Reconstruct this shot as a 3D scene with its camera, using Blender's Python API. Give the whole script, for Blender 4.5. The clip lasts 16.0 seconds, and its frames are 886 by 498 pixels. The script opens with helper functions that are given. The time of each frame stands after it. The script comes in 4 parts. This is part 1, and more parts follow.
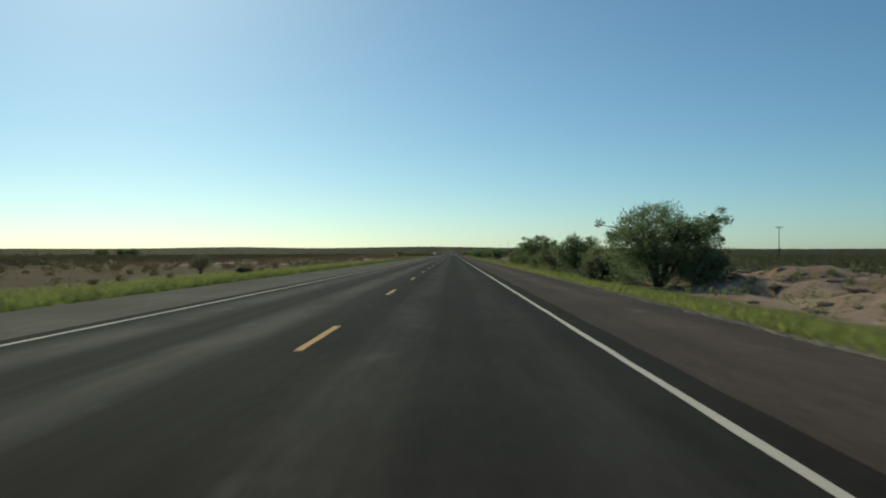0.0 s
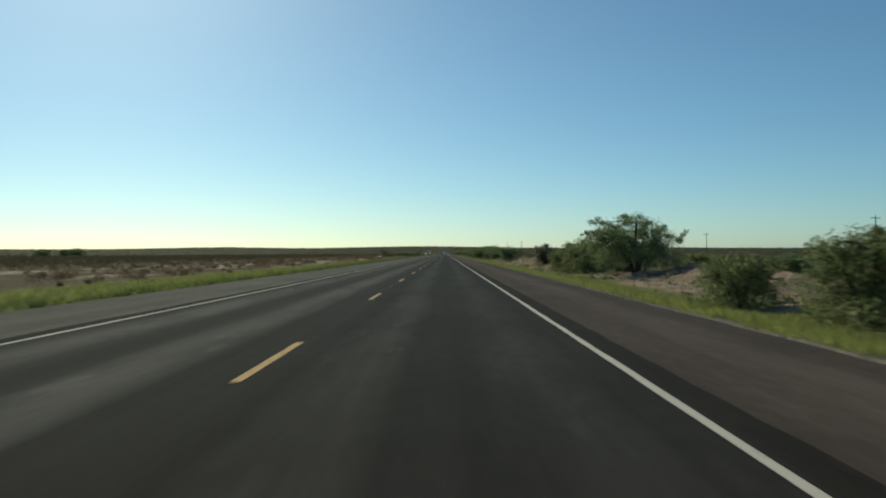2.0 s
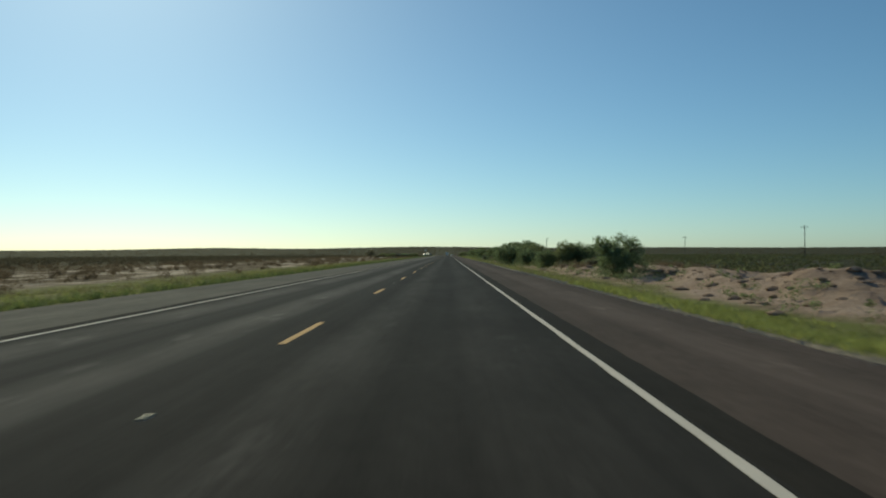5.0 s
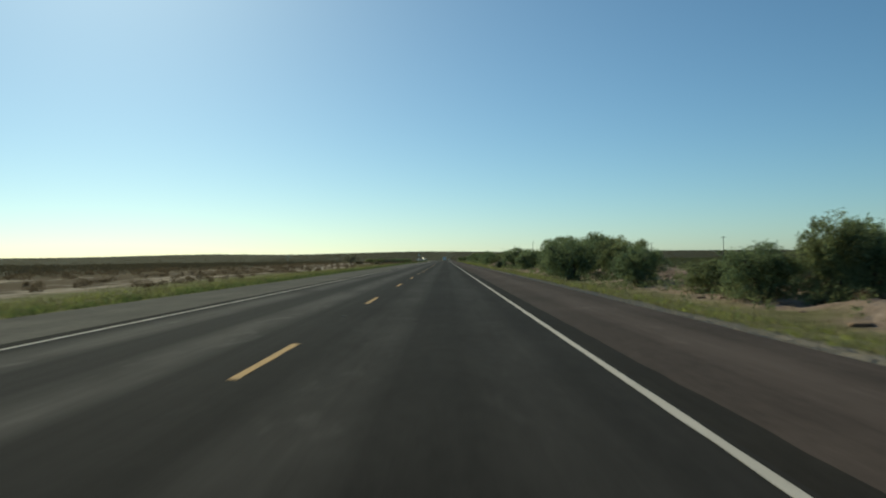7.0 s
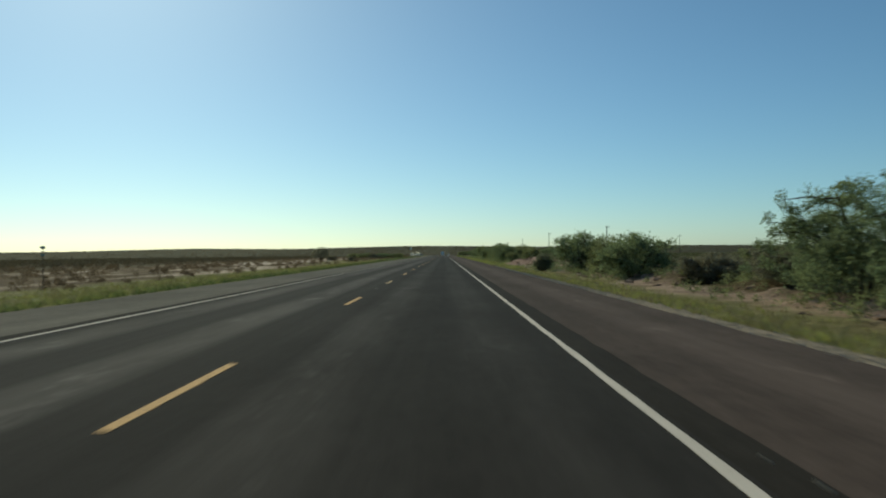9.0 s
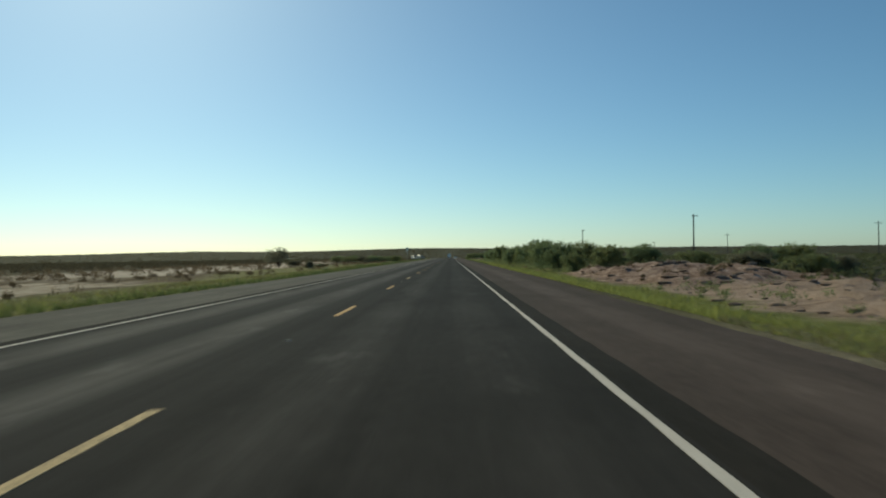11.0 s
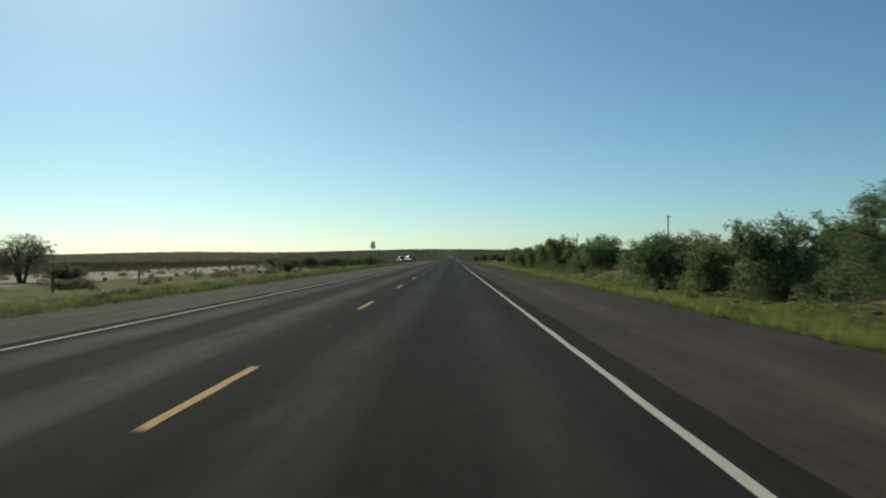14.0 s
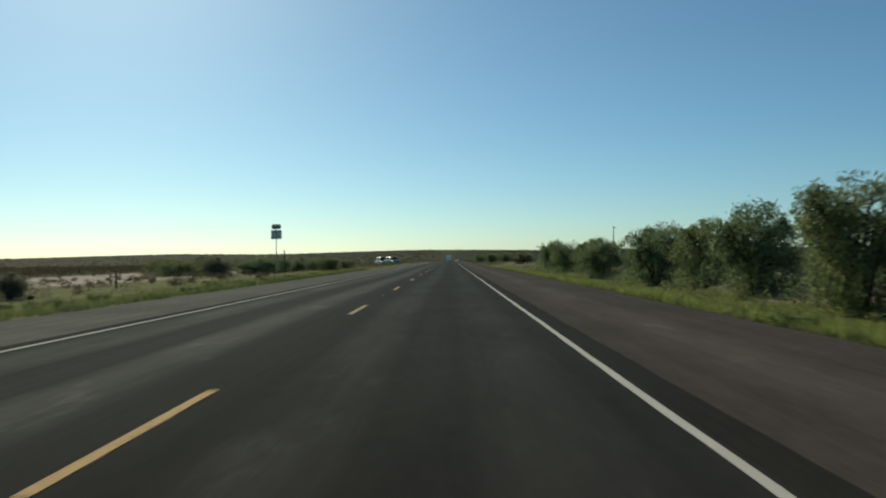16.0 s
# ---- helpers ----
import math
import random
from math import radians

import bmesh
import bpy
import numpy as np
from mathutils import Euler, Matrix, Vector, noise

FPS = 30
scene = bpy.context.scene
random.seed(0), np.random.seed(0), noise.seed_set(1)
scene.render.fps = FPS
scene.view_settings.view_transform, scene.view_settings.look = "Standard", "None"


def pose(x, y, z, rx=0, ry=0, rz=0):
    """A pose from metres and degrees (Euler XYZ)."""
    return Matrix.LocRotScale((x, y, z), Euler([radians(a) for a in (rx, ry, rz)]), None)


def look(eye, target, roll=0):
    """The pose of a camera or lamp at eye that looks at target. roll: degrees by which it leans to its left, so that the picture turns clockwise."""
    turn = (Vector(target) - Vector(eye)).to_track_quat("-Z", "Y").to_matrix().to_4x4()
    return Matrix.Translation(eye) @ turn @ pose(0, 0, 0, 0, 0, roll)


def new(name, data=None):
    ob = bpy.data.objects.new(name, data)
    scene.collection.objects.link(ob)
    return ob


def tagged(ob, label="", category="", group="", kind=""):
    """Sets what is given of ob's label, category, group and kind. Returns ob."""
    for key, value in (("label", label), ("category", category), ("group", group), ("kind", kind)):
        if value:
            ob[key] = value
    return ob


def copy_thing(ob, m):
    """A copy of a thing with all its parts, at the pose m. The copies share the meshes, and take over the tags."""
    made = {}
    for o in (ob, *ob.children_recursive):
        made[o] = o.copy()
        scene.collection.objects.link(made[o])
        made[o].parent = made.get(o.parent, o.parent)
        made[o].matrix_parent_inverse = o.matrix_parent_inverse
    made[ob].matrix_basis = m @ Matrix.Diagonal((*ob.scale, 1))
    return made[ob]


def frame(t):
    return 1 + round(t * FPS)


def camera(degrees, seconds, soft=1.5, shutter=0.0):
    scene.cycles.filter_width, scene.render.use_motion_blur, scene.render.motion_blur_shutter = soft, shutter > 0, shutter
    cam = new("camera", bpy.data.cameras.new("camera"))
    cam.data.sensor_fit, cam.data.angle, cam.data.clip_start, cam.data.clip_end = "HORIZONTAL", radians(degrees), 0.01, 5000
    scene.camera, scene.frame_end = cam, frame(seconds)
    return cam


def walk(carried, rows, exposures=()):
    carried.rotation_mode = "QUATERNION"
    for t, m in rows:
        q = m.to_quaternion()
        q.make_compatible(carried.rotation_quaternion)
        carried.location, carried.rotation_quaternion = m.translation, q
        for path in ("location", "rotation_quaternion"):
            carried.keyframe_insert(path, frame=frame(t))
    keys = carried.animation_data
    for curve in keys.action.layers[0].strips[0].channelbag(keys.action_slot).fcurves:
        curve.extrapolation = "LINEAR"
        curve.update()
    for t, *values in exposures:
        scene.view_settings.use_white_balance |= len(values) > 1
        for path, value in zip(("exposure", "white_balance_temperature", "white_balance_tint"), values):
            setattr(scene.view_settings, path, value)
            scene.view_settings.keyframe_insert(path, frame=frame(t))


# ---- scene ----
cam = camera(60.2, 16.0, soft=2.0, shutter=0.2)
PATH = [
    (0.0, pose(1.823, -8.966, 1.148, 90.333, 0.004, 0.742)),
    (0.5, pose(1.821, 6.605, 1.143, 90.503, 0.168, 0.579)),
    (1.0, pose(1.795, 22.301, 1.165, 90.537, -0.080, 0.356)),
    (1.5, pose(1.847, 38.262, 1.147, 90.388, 0.329, 0.120)),
    (2.0, pose(1.890, 54.116, 1.155, 90.317, 0.144, 0.187)),
    (2.5, pose(1.954, 69.617, 1.138, 90.225, 0.066, 0.091)),
    (3.0, pose(2.031, 85.665, 1.152, 90.106, 0.298, 0.229)),
    (3.5, pose(2.083, 101.570, 1.141, 90.184, 0.185, 0.101)),
    (4.0, pose(2.178, 117.261, 1.129, 90.34, 0.469, 0.446)),
    (6.5, pose(1.977, 196.477, 1.139, 90.385, -0.052, 0.199)),
    (7.0, pose(2.026, 212.224, 1.123, 90.733, 0.653, 0.193)),
    (7.5, pose(2.069, 228.006, 1.141, 90.481, 0.278, 0.215)),
    (8.0, pose(2.101, 243.956, 1.141, 90.412, 0.234, 0.035)),
    (8.5, pose(2.181, 259.738, 1.158, 90.102, 0.407, 0.319)),
    (9.0, pose(2.226, 275.459, 1.136, 90.336, 0.595, 0.086)),
    (9.5, pose(2.304, 291.209, 1.140, 90.193, 0.522, 0.472)),
    (12.0, pose(2.266, 370.304, 1.159, 90.706, 1.078, 0.582)),
    (12.5, pose(2.293, 386.204, 1.147, 90.421, 1.410, 0.652)),
    (13.0, pose(2.241, 402.092, 1.156, 90.496, 0.820, 0.671)),
    (13.5, pose(2.205, 417.796, 1.176, 90.517, 0.685, 0.848)),
    (14.0, pose(2.154, 433.676, 1.172, 90.632, 0.487, 0.699)),
    (14.5, pose(2.099, 449.338, 1.170, 90.973, 0.471, 0.683)),
    (15.0, pose(2.113, 465.200, 1.163, 90.608, 0.558, 0.644)),
    (15.5, pose(2.078, 480.829, 1.163, 90.748, 0.715, 0.505)),
    (16.0, pose(2.12, 496.181, 1.138, 90.70, 0.88, 0.58)),
]
walk(cam, PATH, [(0.0, 0.0, 6680, -17), (16.0, 0.0, 6680, -17)])

# ---- sky, sun and exposure ----
SUN_AZIMUTH, SUN_ELEVATION = -25.0, 32.0   # degrees: from straight ahead (negative is to the left), above the horizon
world = bpy.data.worlds.new("desert_sky")
scene.world = world
world.use_nodes = True
wn, wl = world.node_tree.nodes, world.node_tree.links
wn.clear()
sky = wn.new("ShaderNodeTexSky")
sky.sky_type, sky.sun_disc = "NISHITA", False
sky.sun_elevation, sky.sun_rotation = radians(SUN_ELEVATION), radians(SUN_AZIMUTH)
sky.air_density, sky.dust_density, sky.ozone_density = 0.84, 0.64, 5.9
sky.altitude = 300
bg = wn.new("ShaderNodeBackground")
bg.inputs["Strength"].default_value = 0.087
wout = wn.new("ShaderNodeOutputWorld")
wl.new(sky.outputs[0], bg.inputs["Color"])
wl.new(bg.outputs[0], wout.inputs["Surface"])
sun_data = bpy.data.lights.new("sun", "SUN")
sun_data.energy, sun_data.angle, sun_data.color = 3.0, radians(0.5), (1.0, 0.83, 0.62)
a, e = radians(SUN_AZIMUTH), radians(SUN_ELEVATION)
to_sun = Vector((math.sin(a) * math.cos(e), math.cos(a) * math.cos(e), math.sin(e)))
sun = new("sun", sun_data)
sun.matrix_world = look(to_sun * 50, (0, 0, 0))


# ---- materials ----
def material(name, rough=0.8, spec=0.3, sheen=0.0):
    m = bpy.data.materials.new(name)
    m.use_nodes = True
    b = m.node_tree.nodes["Principled BSDF"]
    b.inputs["Roughness"].default_value = rough
    b.inputs["Specular IOR Level"].default_value = spec
    b.inputs["Sheen Weight"].default_value, b.inputs["Sheen Roughness"].default_value = sheen, 0.35
    return m, m.node_tree.nodes, m.node_tree.links, b


def place(N, L, scale=(1, 1, 1)):
    g, mp = N.new("ShaderNodeNewGeometry"), N.new("ShaderNodeMapping")
    mp.inputs["Scale"].default_value = scale
    L.new(g.outputs["Position"], mp.inputs["Vector"])
    return mp.outputs[0]


def grain(N, L, vec, scale, detail=4.0, rough=0.6):
    n = N.new("ShaderNodeTexNoise")
    n.inputs["Scale"].default_value, n.inputs["Detail"].default_value, n.inputs["Roughness"].default_value = scale, detail, rough
    L.new(vec, n.inputs["Vector"])
    return n.outputs["Fac"]


def ramp(N, L, fac, stops):
    r = N.new("ShaderNodeValToRGB")
    while len(r.color_ramp.elements) < len(stops):
        r.color_ramp.elements.new(0.5)
    for el, (p, c) in zip(r.color_ramp.elements, stops):
        el.position = p
        el.color = (*c, 1) if len(c) == 3 else c
    L.new(fac, r.inputs["Fac"])
    return r.outputs["Color"]


def mix(N, L, fac, c1, c2, mode="MIX"):
    m = N.new("ShaderNodeMix")
    m.data_type, m.blend_type = "RGBA", mode
    for value, socket in ((fac, m.inputs["Factor"]), (c1, m.inputs["A"]), (c2, m.inputs["B"])):
        if isinstance(value, bpy.types.NodeSocket):
            L.new(value, socket)
        elif isinstance(value, (int, float)):
            socket.default_value = value
        else:
            socket.default_value = (*value, 1)
    return m.outputs["Result"]


def relief(N, L, b, height, strength=0.3, distance=0.02):
    bump = N.new("ShaderNodeBump")
    bump.inputs["Strength"].default_value, bump.inputs["Distance"].default_value = strength, distance
    L.new(height, bump.inputs["Height"])
    L.new(bump.outputs[0], b.inputs["Normal"])


def grey(v, tint=(1, 1, 1)):
    return tuple(v * k for k in tint)


def asphalt(name, lo, hi, tint, tracks=(), pale=1.9, left_glare=False):
    """Chip-sealed asphalt: chips, long streaks along the road, patches; wheel tracks at the given x are worn paler and
    smoother, part of their gloss put into the colour. The last argument paints the left lane's glare as a paler colour.
    """
    m, N, L, b = material(name, 0.95, 0.015, 0.03)   # sheen for the far road's gloss and haze: a little paler at a flat angle
    p = place(N, L)
    streak = grain(N, L, place(N, L, (1.9, 0.022, 1)), 1.0, 5)
    fine_streak = grain(N, L, place(N, L, (7.5, 0.05, 1)), 1.0, 4, 0.65)
    patch = grain(N, L, p, 0.22, 3)
    chip = grain(N, L, p, 55, 2)
    c = ramp(N, L, streak, [(0.3, grey(lo, tint)), (0.7, grey(hi, tint))])
    c = mix(N, L, 0.3, c, ramp(N, L, patch, [(0.36, grey(lo * 0.8, tint)), (0.66, grey(hi * 1.25, tint))]))
    c = mix(N, L, 0.4, c, ramp(N, L, fine_streak, [(0.3, grey(0.42)), (0.72, grey(0.58))]), "OVERLAY")
    cloud = grain(N, L, place(N, L, (0.9, 0.16, 1)), 1.0, 6, 0.65)
    c = mix(N, L, 0.5, c, ramp(N, L, cloud, [(0.32, grey(0.35)), (0.7, grey(0.66))]), "OVERLAY")
    c = mix(N, L, 0.4, c, ramp(N, L, grain(N, L, place(N, L, (1, 0.4, 1)), 7.0, 4, 0.7), [(0.3, grey(0.3)), (0.7, grey(0.7))]), "OVERLAY")
    c = mix(N, L, 0.5, c, ramp(N, L, chip, [(0.3, grey(0.35)), (0.7, grey(0.75))]), "OVERLAY")

    def math_node(kind, a0, b0, clamp=False):
        n = N.new("ShaderNodeMath")
        n.operation, n.use_clamp = kind, clamp
        for value, socket in ((a0, n.inputs[0]), (b0, n.inputs[1])):
            if isinstance(value, bpy.types.NodeSocket):
                L.new(value, socket)
            else:
                socket.default_value = value
        return n.outputs[0]
    if tracks:
        g, s = N.new("ShaderNodeNewGeometry"), N.new("ShaderNodeSeparateXYZ")
        L.new(g.outputs["Position"], s.inputs[0])
        sway = math_node("MULTIPLY", math_node("SUBTRACT", grain(N, L, place(N, L, (0.0, 0.03, 0)), 1.0, 3), 0.5), 0.5)
        x = math_node("ADD", s.outputs["X"], sway)
        total = None
        for x0, strength in tracks:
            d = math_node("SUBTRACT", x, x0)
            w = math_node("SUBTRACT", 1.0, math_node("MULTIPLY", math_node("MULTIPLY", d, d), 3.4), True)
            w = math_node("MULTIPLY", w, strength)
            total = w if total is None else math_node("MAXIMUM", total, w)
        worn = math_node("MULTIPLY", total, math_node("ADD", ramp(N, L, cloud, [(0.34, grey(0.1)), (0.66, grey(1.0))]), 0.25), True)
        if left_glare:
            # glare on the left lane, painted as a paler base colour
            r = N.new("ShaderNodeMapRange")
            r.inputs["From Min"].default_value, r.inputs["From Max"].default_value = 0.6, -1.0
            r.inputs["To Max"].default_value = 0.85
            L.new(s.outputs["X"], r.inputs["Value"])
            c = mix(N, L, r.outputs[0], c, ramp(N, L, streak, [(0.3, grey(hi * 0.95, tint)), (0.7, grey(hi * 1.65, tint))]))
        c = mix(N, L, worn, c, ramp(N, L, fine_streak, [(0.3, grey(hi * pale * 0.9, tint)), (0.7, grey(hi * pale * 1.08, tint))]))
        smudge = grain(N, L, place(N, L, (1.5, 0.5, 1)), 1.0, 6, 0.7)
        blot = math_node("MULTIPLY", ramp(N, L, smudge, [(0.56, grey(0)), (0.7, grey(0.8))]), total, True)
        c = mix(N, L, blot, c, grey(hi * pale * 1.7, tint))
        rr = N.new("ShaderNodeMapRange")
        rr.inputs["To Min"].default_value, rr.inputs["To Max"].default_value = 0.95, 0.85
        L.new(worn, rr.inputs["Value"])
        L.new(rr.outputs[0], b.inputs["Roughness"])
    L.new(c, b.inputs["Base Color"])
    relief(N, L, b, chip, 0.35, 0.008)
    return m


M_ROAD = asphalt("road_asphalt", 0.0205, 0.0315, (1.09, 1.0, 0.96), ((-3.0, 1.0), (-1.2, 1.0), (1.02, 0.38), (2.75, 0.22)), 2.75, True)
M_SHOULDER = asphalt("shoulder_chip_seal", 0.046, 0.065, (1.27, 0.97, 0.86), ((5.35, 0.6),), 1.5)
M_SHOULDER_L = asphalt("shoulder_chip_seal_grey", 0.09, 0.128, (1.1, 1.0, 0.88))
M_SEAL = asphalt("tar_sealed_joint", 0.017, 0.026, (1.14, 0.99, 0.86))


def paint(name, col, worn, dark=(0.05, 0.05, 0.045)):
    m, N, L, b = material(name, 0.85, 0.1)
    p = place(N, L)
    chips = ramp(N, L, grain(N, L, p, 14, 6, 0.75), [(worn - 0.04, dark), (worn + 0.04, col)])
    c = mix(N, L, 0.35, chips, ramp(N, L, grain(N, L, p, 1.3, 3), [(0.3, tuple(k * 0.6 for k in col)), (0.7, col)]))
    L.new(c, b.inputs["Base Color"])
    relief(N, L, b, grain(N, L, p, 60, 2), 0.3, 0.005)
    return m


M_WHITE = paint("worn_white_road_paint", (0.60, 0.545, 0.5), 0.36)
M_YELLOW = paint("worn_yellow_road_paint", (0.62, 0.395, 0.19), 0.42)
M_PALE_YELLOW = paint("pale_yellow_road_paint", (0.58, 0.43, 0.25), 0.46)


def ground_material():
    m, N, L, b = material("desert_ground", 0.95, 0.05)
    p = place(N, L)
    g, s = N.new("ShaderNodeNewGeometry"), N.new("ShaderNodeSeparateXYZ")
    L.new(g.outputs["Position"], s.inputs[0])
    broad, mid, fine = grain(N, L, p, 0.06, 4), grain(N, L, p, 0.45, 6, 0.7), grain(N, L, p, 7, 5, 0.7)
    strips = grain(N, L, place(N, L, (0.16, 0.03, 1)), 1.0, 5, 0.65)
    sand = ramp(N, L, mid, [(0.3, (0.17, 0.115, 0.085)), (0.44, (0.36, 0.255, 0.205)), (0.6, (0.52, 0.385, 0.315)), (0.8, (0.62, 0.49, 0.415))])
    sand = mix(N, L, 0.35, sand, ramp(N, L, fine, [(0.35, (0.06, 0.045, 0.03)), (0.65, (0.42, 0.32, 0.24))]))
    pale = ramp(N, L, mid, [(0.3, (0.27, 0.21, 0.155)), (0.6, (0.5, 0.42, 0.34))])
    litter = ramp(N, L, fine, [(0.3, (0.05, 0.04, 0.024)), (0.7, (0.15, 0.115, 0.07))])
    # darkened: the shade inside the brush cover is put into this colour
    brush = ramp(N, L, fine, [(0.3, (0.037, 0.036, 0.022)), (0.75, (0.076, 0.073, 0.045))])
    turf = ramp(N, L, mid, [(0.3, (0.13, 0.15, 0.038)), (0.55, (0.215, 0.23, 0.066)), (0.8, (0.31, 0.3, 0.115))])
    turf = mix(N, L, 0.4, turf, ramp(N, L, fine, [(0.3, (0.035, 0.04, 0.016)), (0.7, (0.16, 0.17, 0.075))]))

    def band(a0, a1, src):
        r = N.new("ShaderNodeMapRange")
        r.interpolation_type = "SMOOTHSTEP"
        r.inputs["From Min"].default_value, r.inputs["From Max"].default_value = a0, a1
        L.new(src, r.inputs["Value"])
        return r.outputs[0]

    def wobbled(src, amount, size):
        w = N.new("ShaderNodeMath"); w.operation = "MULTIPLY_ADD"
        w.inputs[1].default_value, w.inputs[2].default_value = amount, -amount / 2
        L.new(grain(N, L, p, size, 5), w.inputs[0])
        o = N.new("ShaderNodeMath"); o.operation = "ADD"
        L.new(src, o.inputs[0]); L.new(w.outputs[0], o.inputs[1])
        return o.outputs[0]
    near, wide = wobbled(s.outputs["X"], 7.0, 0.13), wobbled(s.outputs["X"], 40.0, 0.02)
    bare = ramp(N, L, broad, [(0.28, (0, 0, 0)), (0.39, (1, 1, 1))])
    right_soil = mix(N, L, bare, litter, sand)
    weedy = N.new("ShaderNodeMath"); weedy.operation = "MULTIPLY"
    L.new(band(296.0, 304.0, s.outputs["Y"]), weedy.inputs[0]); L.new(band(356.0, 346.0, s.outputs["Y"]), weedy.inputs[1])
    weedy2 = N.new("ShaderNodeMath"); weedy2.operation = "MULTIPLY"
    L.new(weedy.outputs[0], weedy2.inputs[0]); L.new(band(13.0, 16.0, near), weedy2.inputs[1])
    right_soil = mix(N, L, weedy2.outputs[0], right_soil, litter)
    bare_left = N.new("ShaderNodeMath"); bare_left.operation = "MULTIPLY"
    L.new(band(70.0, 130.0, wobbled(s.outputs["Y"], 60.0, 0.05)), bare_left.inputs[0])
    L.new(ramp(N, L, strips, [(0.5, (0, 0, 0)), (0.6, (1, 1, 1))]), bare_left.inputs[1])
    earth = ramp(N, L, fine, [(0.3, (0.075, 0.054, 0.036)), (0.7, (0.165, 0.12, 0.08))])
    left_soil = mix(N, L, bare_left.outputs[0], earth, pale)
    heap = N.new("ShaderNodeMath"); heap.operation = "MULTIPLY"
    L.new(band(376.0, 383.0, s.outputs["Y"]), heap.inputs[0]); L.new(band(417.0, 411.0, s.outputs["Y"]), heap.inputs[1])
    heap2 = N.new("ShaderNodeMath"); heap2.operation = "MULTIPLY"
    L.new(heap.outputs[0], heap2.inputs[0]); L.new(band(28.0, 25.0, near), heap2.inputs[1])
    bank_soil = ramp(N, L, grain(N, L, place(N, L, (1.2, 0.5, 3)), 1.0, 6, 0.7), [(0.3, (0.11, 0.068, 0.052)), (0.46, (0.24, 0.16, 0.128)), (0.58, (0.37, 0.265, 0.22)), (0.72, (0.54, 0.43, 0.37))])
    right_soil = mix(N, L, heap2.outputs[0], right_soil, bank_soil)
    # further on the grass runs in under the trees
    wider = N.new("ShaderNodeMath"); wider.operation = "MULTIPLY_ADD"
    wider.inputs[1].default_value = -2.2
    L.new(band(408.0, 420.0, s.outputs["Y"]), wider.inputs[0]); L.new(near, wider.inputs[2])
    along = wobbled(s.outputs["Y"], 40.0, 0.06)
    dull = N.new("ShaderNodeMath"); dull.operation = "MULTIPLY"
    L.new(band(165.0, 195.0, along), dull.inputs[0]); L.new(band(365.0, 340.0, along), dull.inputs[1])
    straw = ramp(N, L, mid, [(0.3, (0.13, 0.125, 0.055)), (0.55, (0.24, 0.215, 0.11)), (0.8, (0.34, 0.29, 0.18))])
    worn_turf = N.new("ShaderNodeMath"); worn_turf.operation = "MULTIPLY"
    L.new(dull.outputs[0], worn_turf.inputs[0]); L.new(band(3.0, 6.0, s.outputs["X"]), worn_turf.inputs[1])
    turf = mix(N, L, worn_turf.outputs[0], turf, straw)
    left_dull = N.new("ShaderNodeMath"); left_dull.operation = "MULTIPLY"
    L.new(band(125.0, 165.0, along), left_dull.inputs[0]); L.new(band(-3.0, -6.0, s.outputs["X"]), left_dull.inputs[1])
    half_dull = N.new("ShaderNodeMath"); half_dull.operation = "MULTIPLY"; half_dull.inputs[1].default_value = 0.6
    L.new(left_dull.outputs[0], half_dull.inputs[0])
    turf = mix(N, L, half_dull.outputs[0], turf, straw)
    c = mix(N, L, band(11.5, 13.5, wider.outputs[0]), turf, right_soil)
    wider2 = N.new("ShaderNodeMath"); wider2.operation = "MULTIPLY_ADD"
    wider2.inputs[1].default_value = 6.5
    L.new(band(408.0, 434.0, s.outputs["Y"]), wider2.inputs[0]); L.new(near, wider2.inputs[2])
    c = mix(N, L, band(-19.0, -22.0, wider2.outputs[0]), c, left_soil)
    playa = N.new("ShaderNodeMath"); playa.operation = "MULTIPLY"
    L.new(band(395.0, 430.0, s.outputs["Y"]), playa.inputs[0]); L.new(band(-27.0, -31.0, near), playa.inputs[1])
    c = mix(N, L, playa.outputs[0], c, ramp(N, L, mid, [(0.3, (0.3, 0.25, 0.2)), (0.45, (0.5, 0.42, 0.35)), (0.75, (0.58, 0.5, 0.42))]))
    c = mix(N, L, band(24.0, 32.0, near), c, brush)
    c = mix(N, L, band(-44.0, -50.0, wider2.outputs[0]), c, litter)
    c = mix(N, L, band(-48.0, -66.0, wide), c, ramp(N, L, fine, [(0.3, (0.045, 0.038, 0.024)), (0.75, (0.085, 0.073, 0.046))]))
    c = mix(N, L, band(640.0, 720.0, wobbled(s.outputs["Y"], 60.0, 0.02)), c, brush)
    gravel = ramp(N, L, fine, [(0.3, (0.15, 0.125, 0.095)), (0.65, (0.4, 0.34, 0.275))])
    inner, outer = band(7.15, 6.8, wobbled(s.outputs["X"], 0.9, 0.35)), band(5.0, 6.0, s.outputs["X"])
    strip = N.new("ShaderNodeMath"); strip.operation = "MULTIPLY"
    L.new(inner, strip.inputs[0]); L.new(outer, strip.inputs[1])
    gravelly = N.new("ShaderNodeMath"); gravelly.operation = "MULTIPLY"
    L.new(strip.outputs[0], gravelly.inputs[0]); L.new(band(365.0, 335.0, s.outputs["Y"]), gravelly.inputs[1])
    c = mix(N, L, gravelly.outputs[0], c, gravel)
    # further on bare dark dirt lies between the pavement and the grass
    dirt = N.new("ShaderNodeMath"); dirt.operation = "MULTIPLY"
    L.new(band(7.95, 7.45, wobbled(s.outputs["X"], 1.3, 0.6)), dirt.inputs[0]); L.new(outer, dirt.inputs[1])
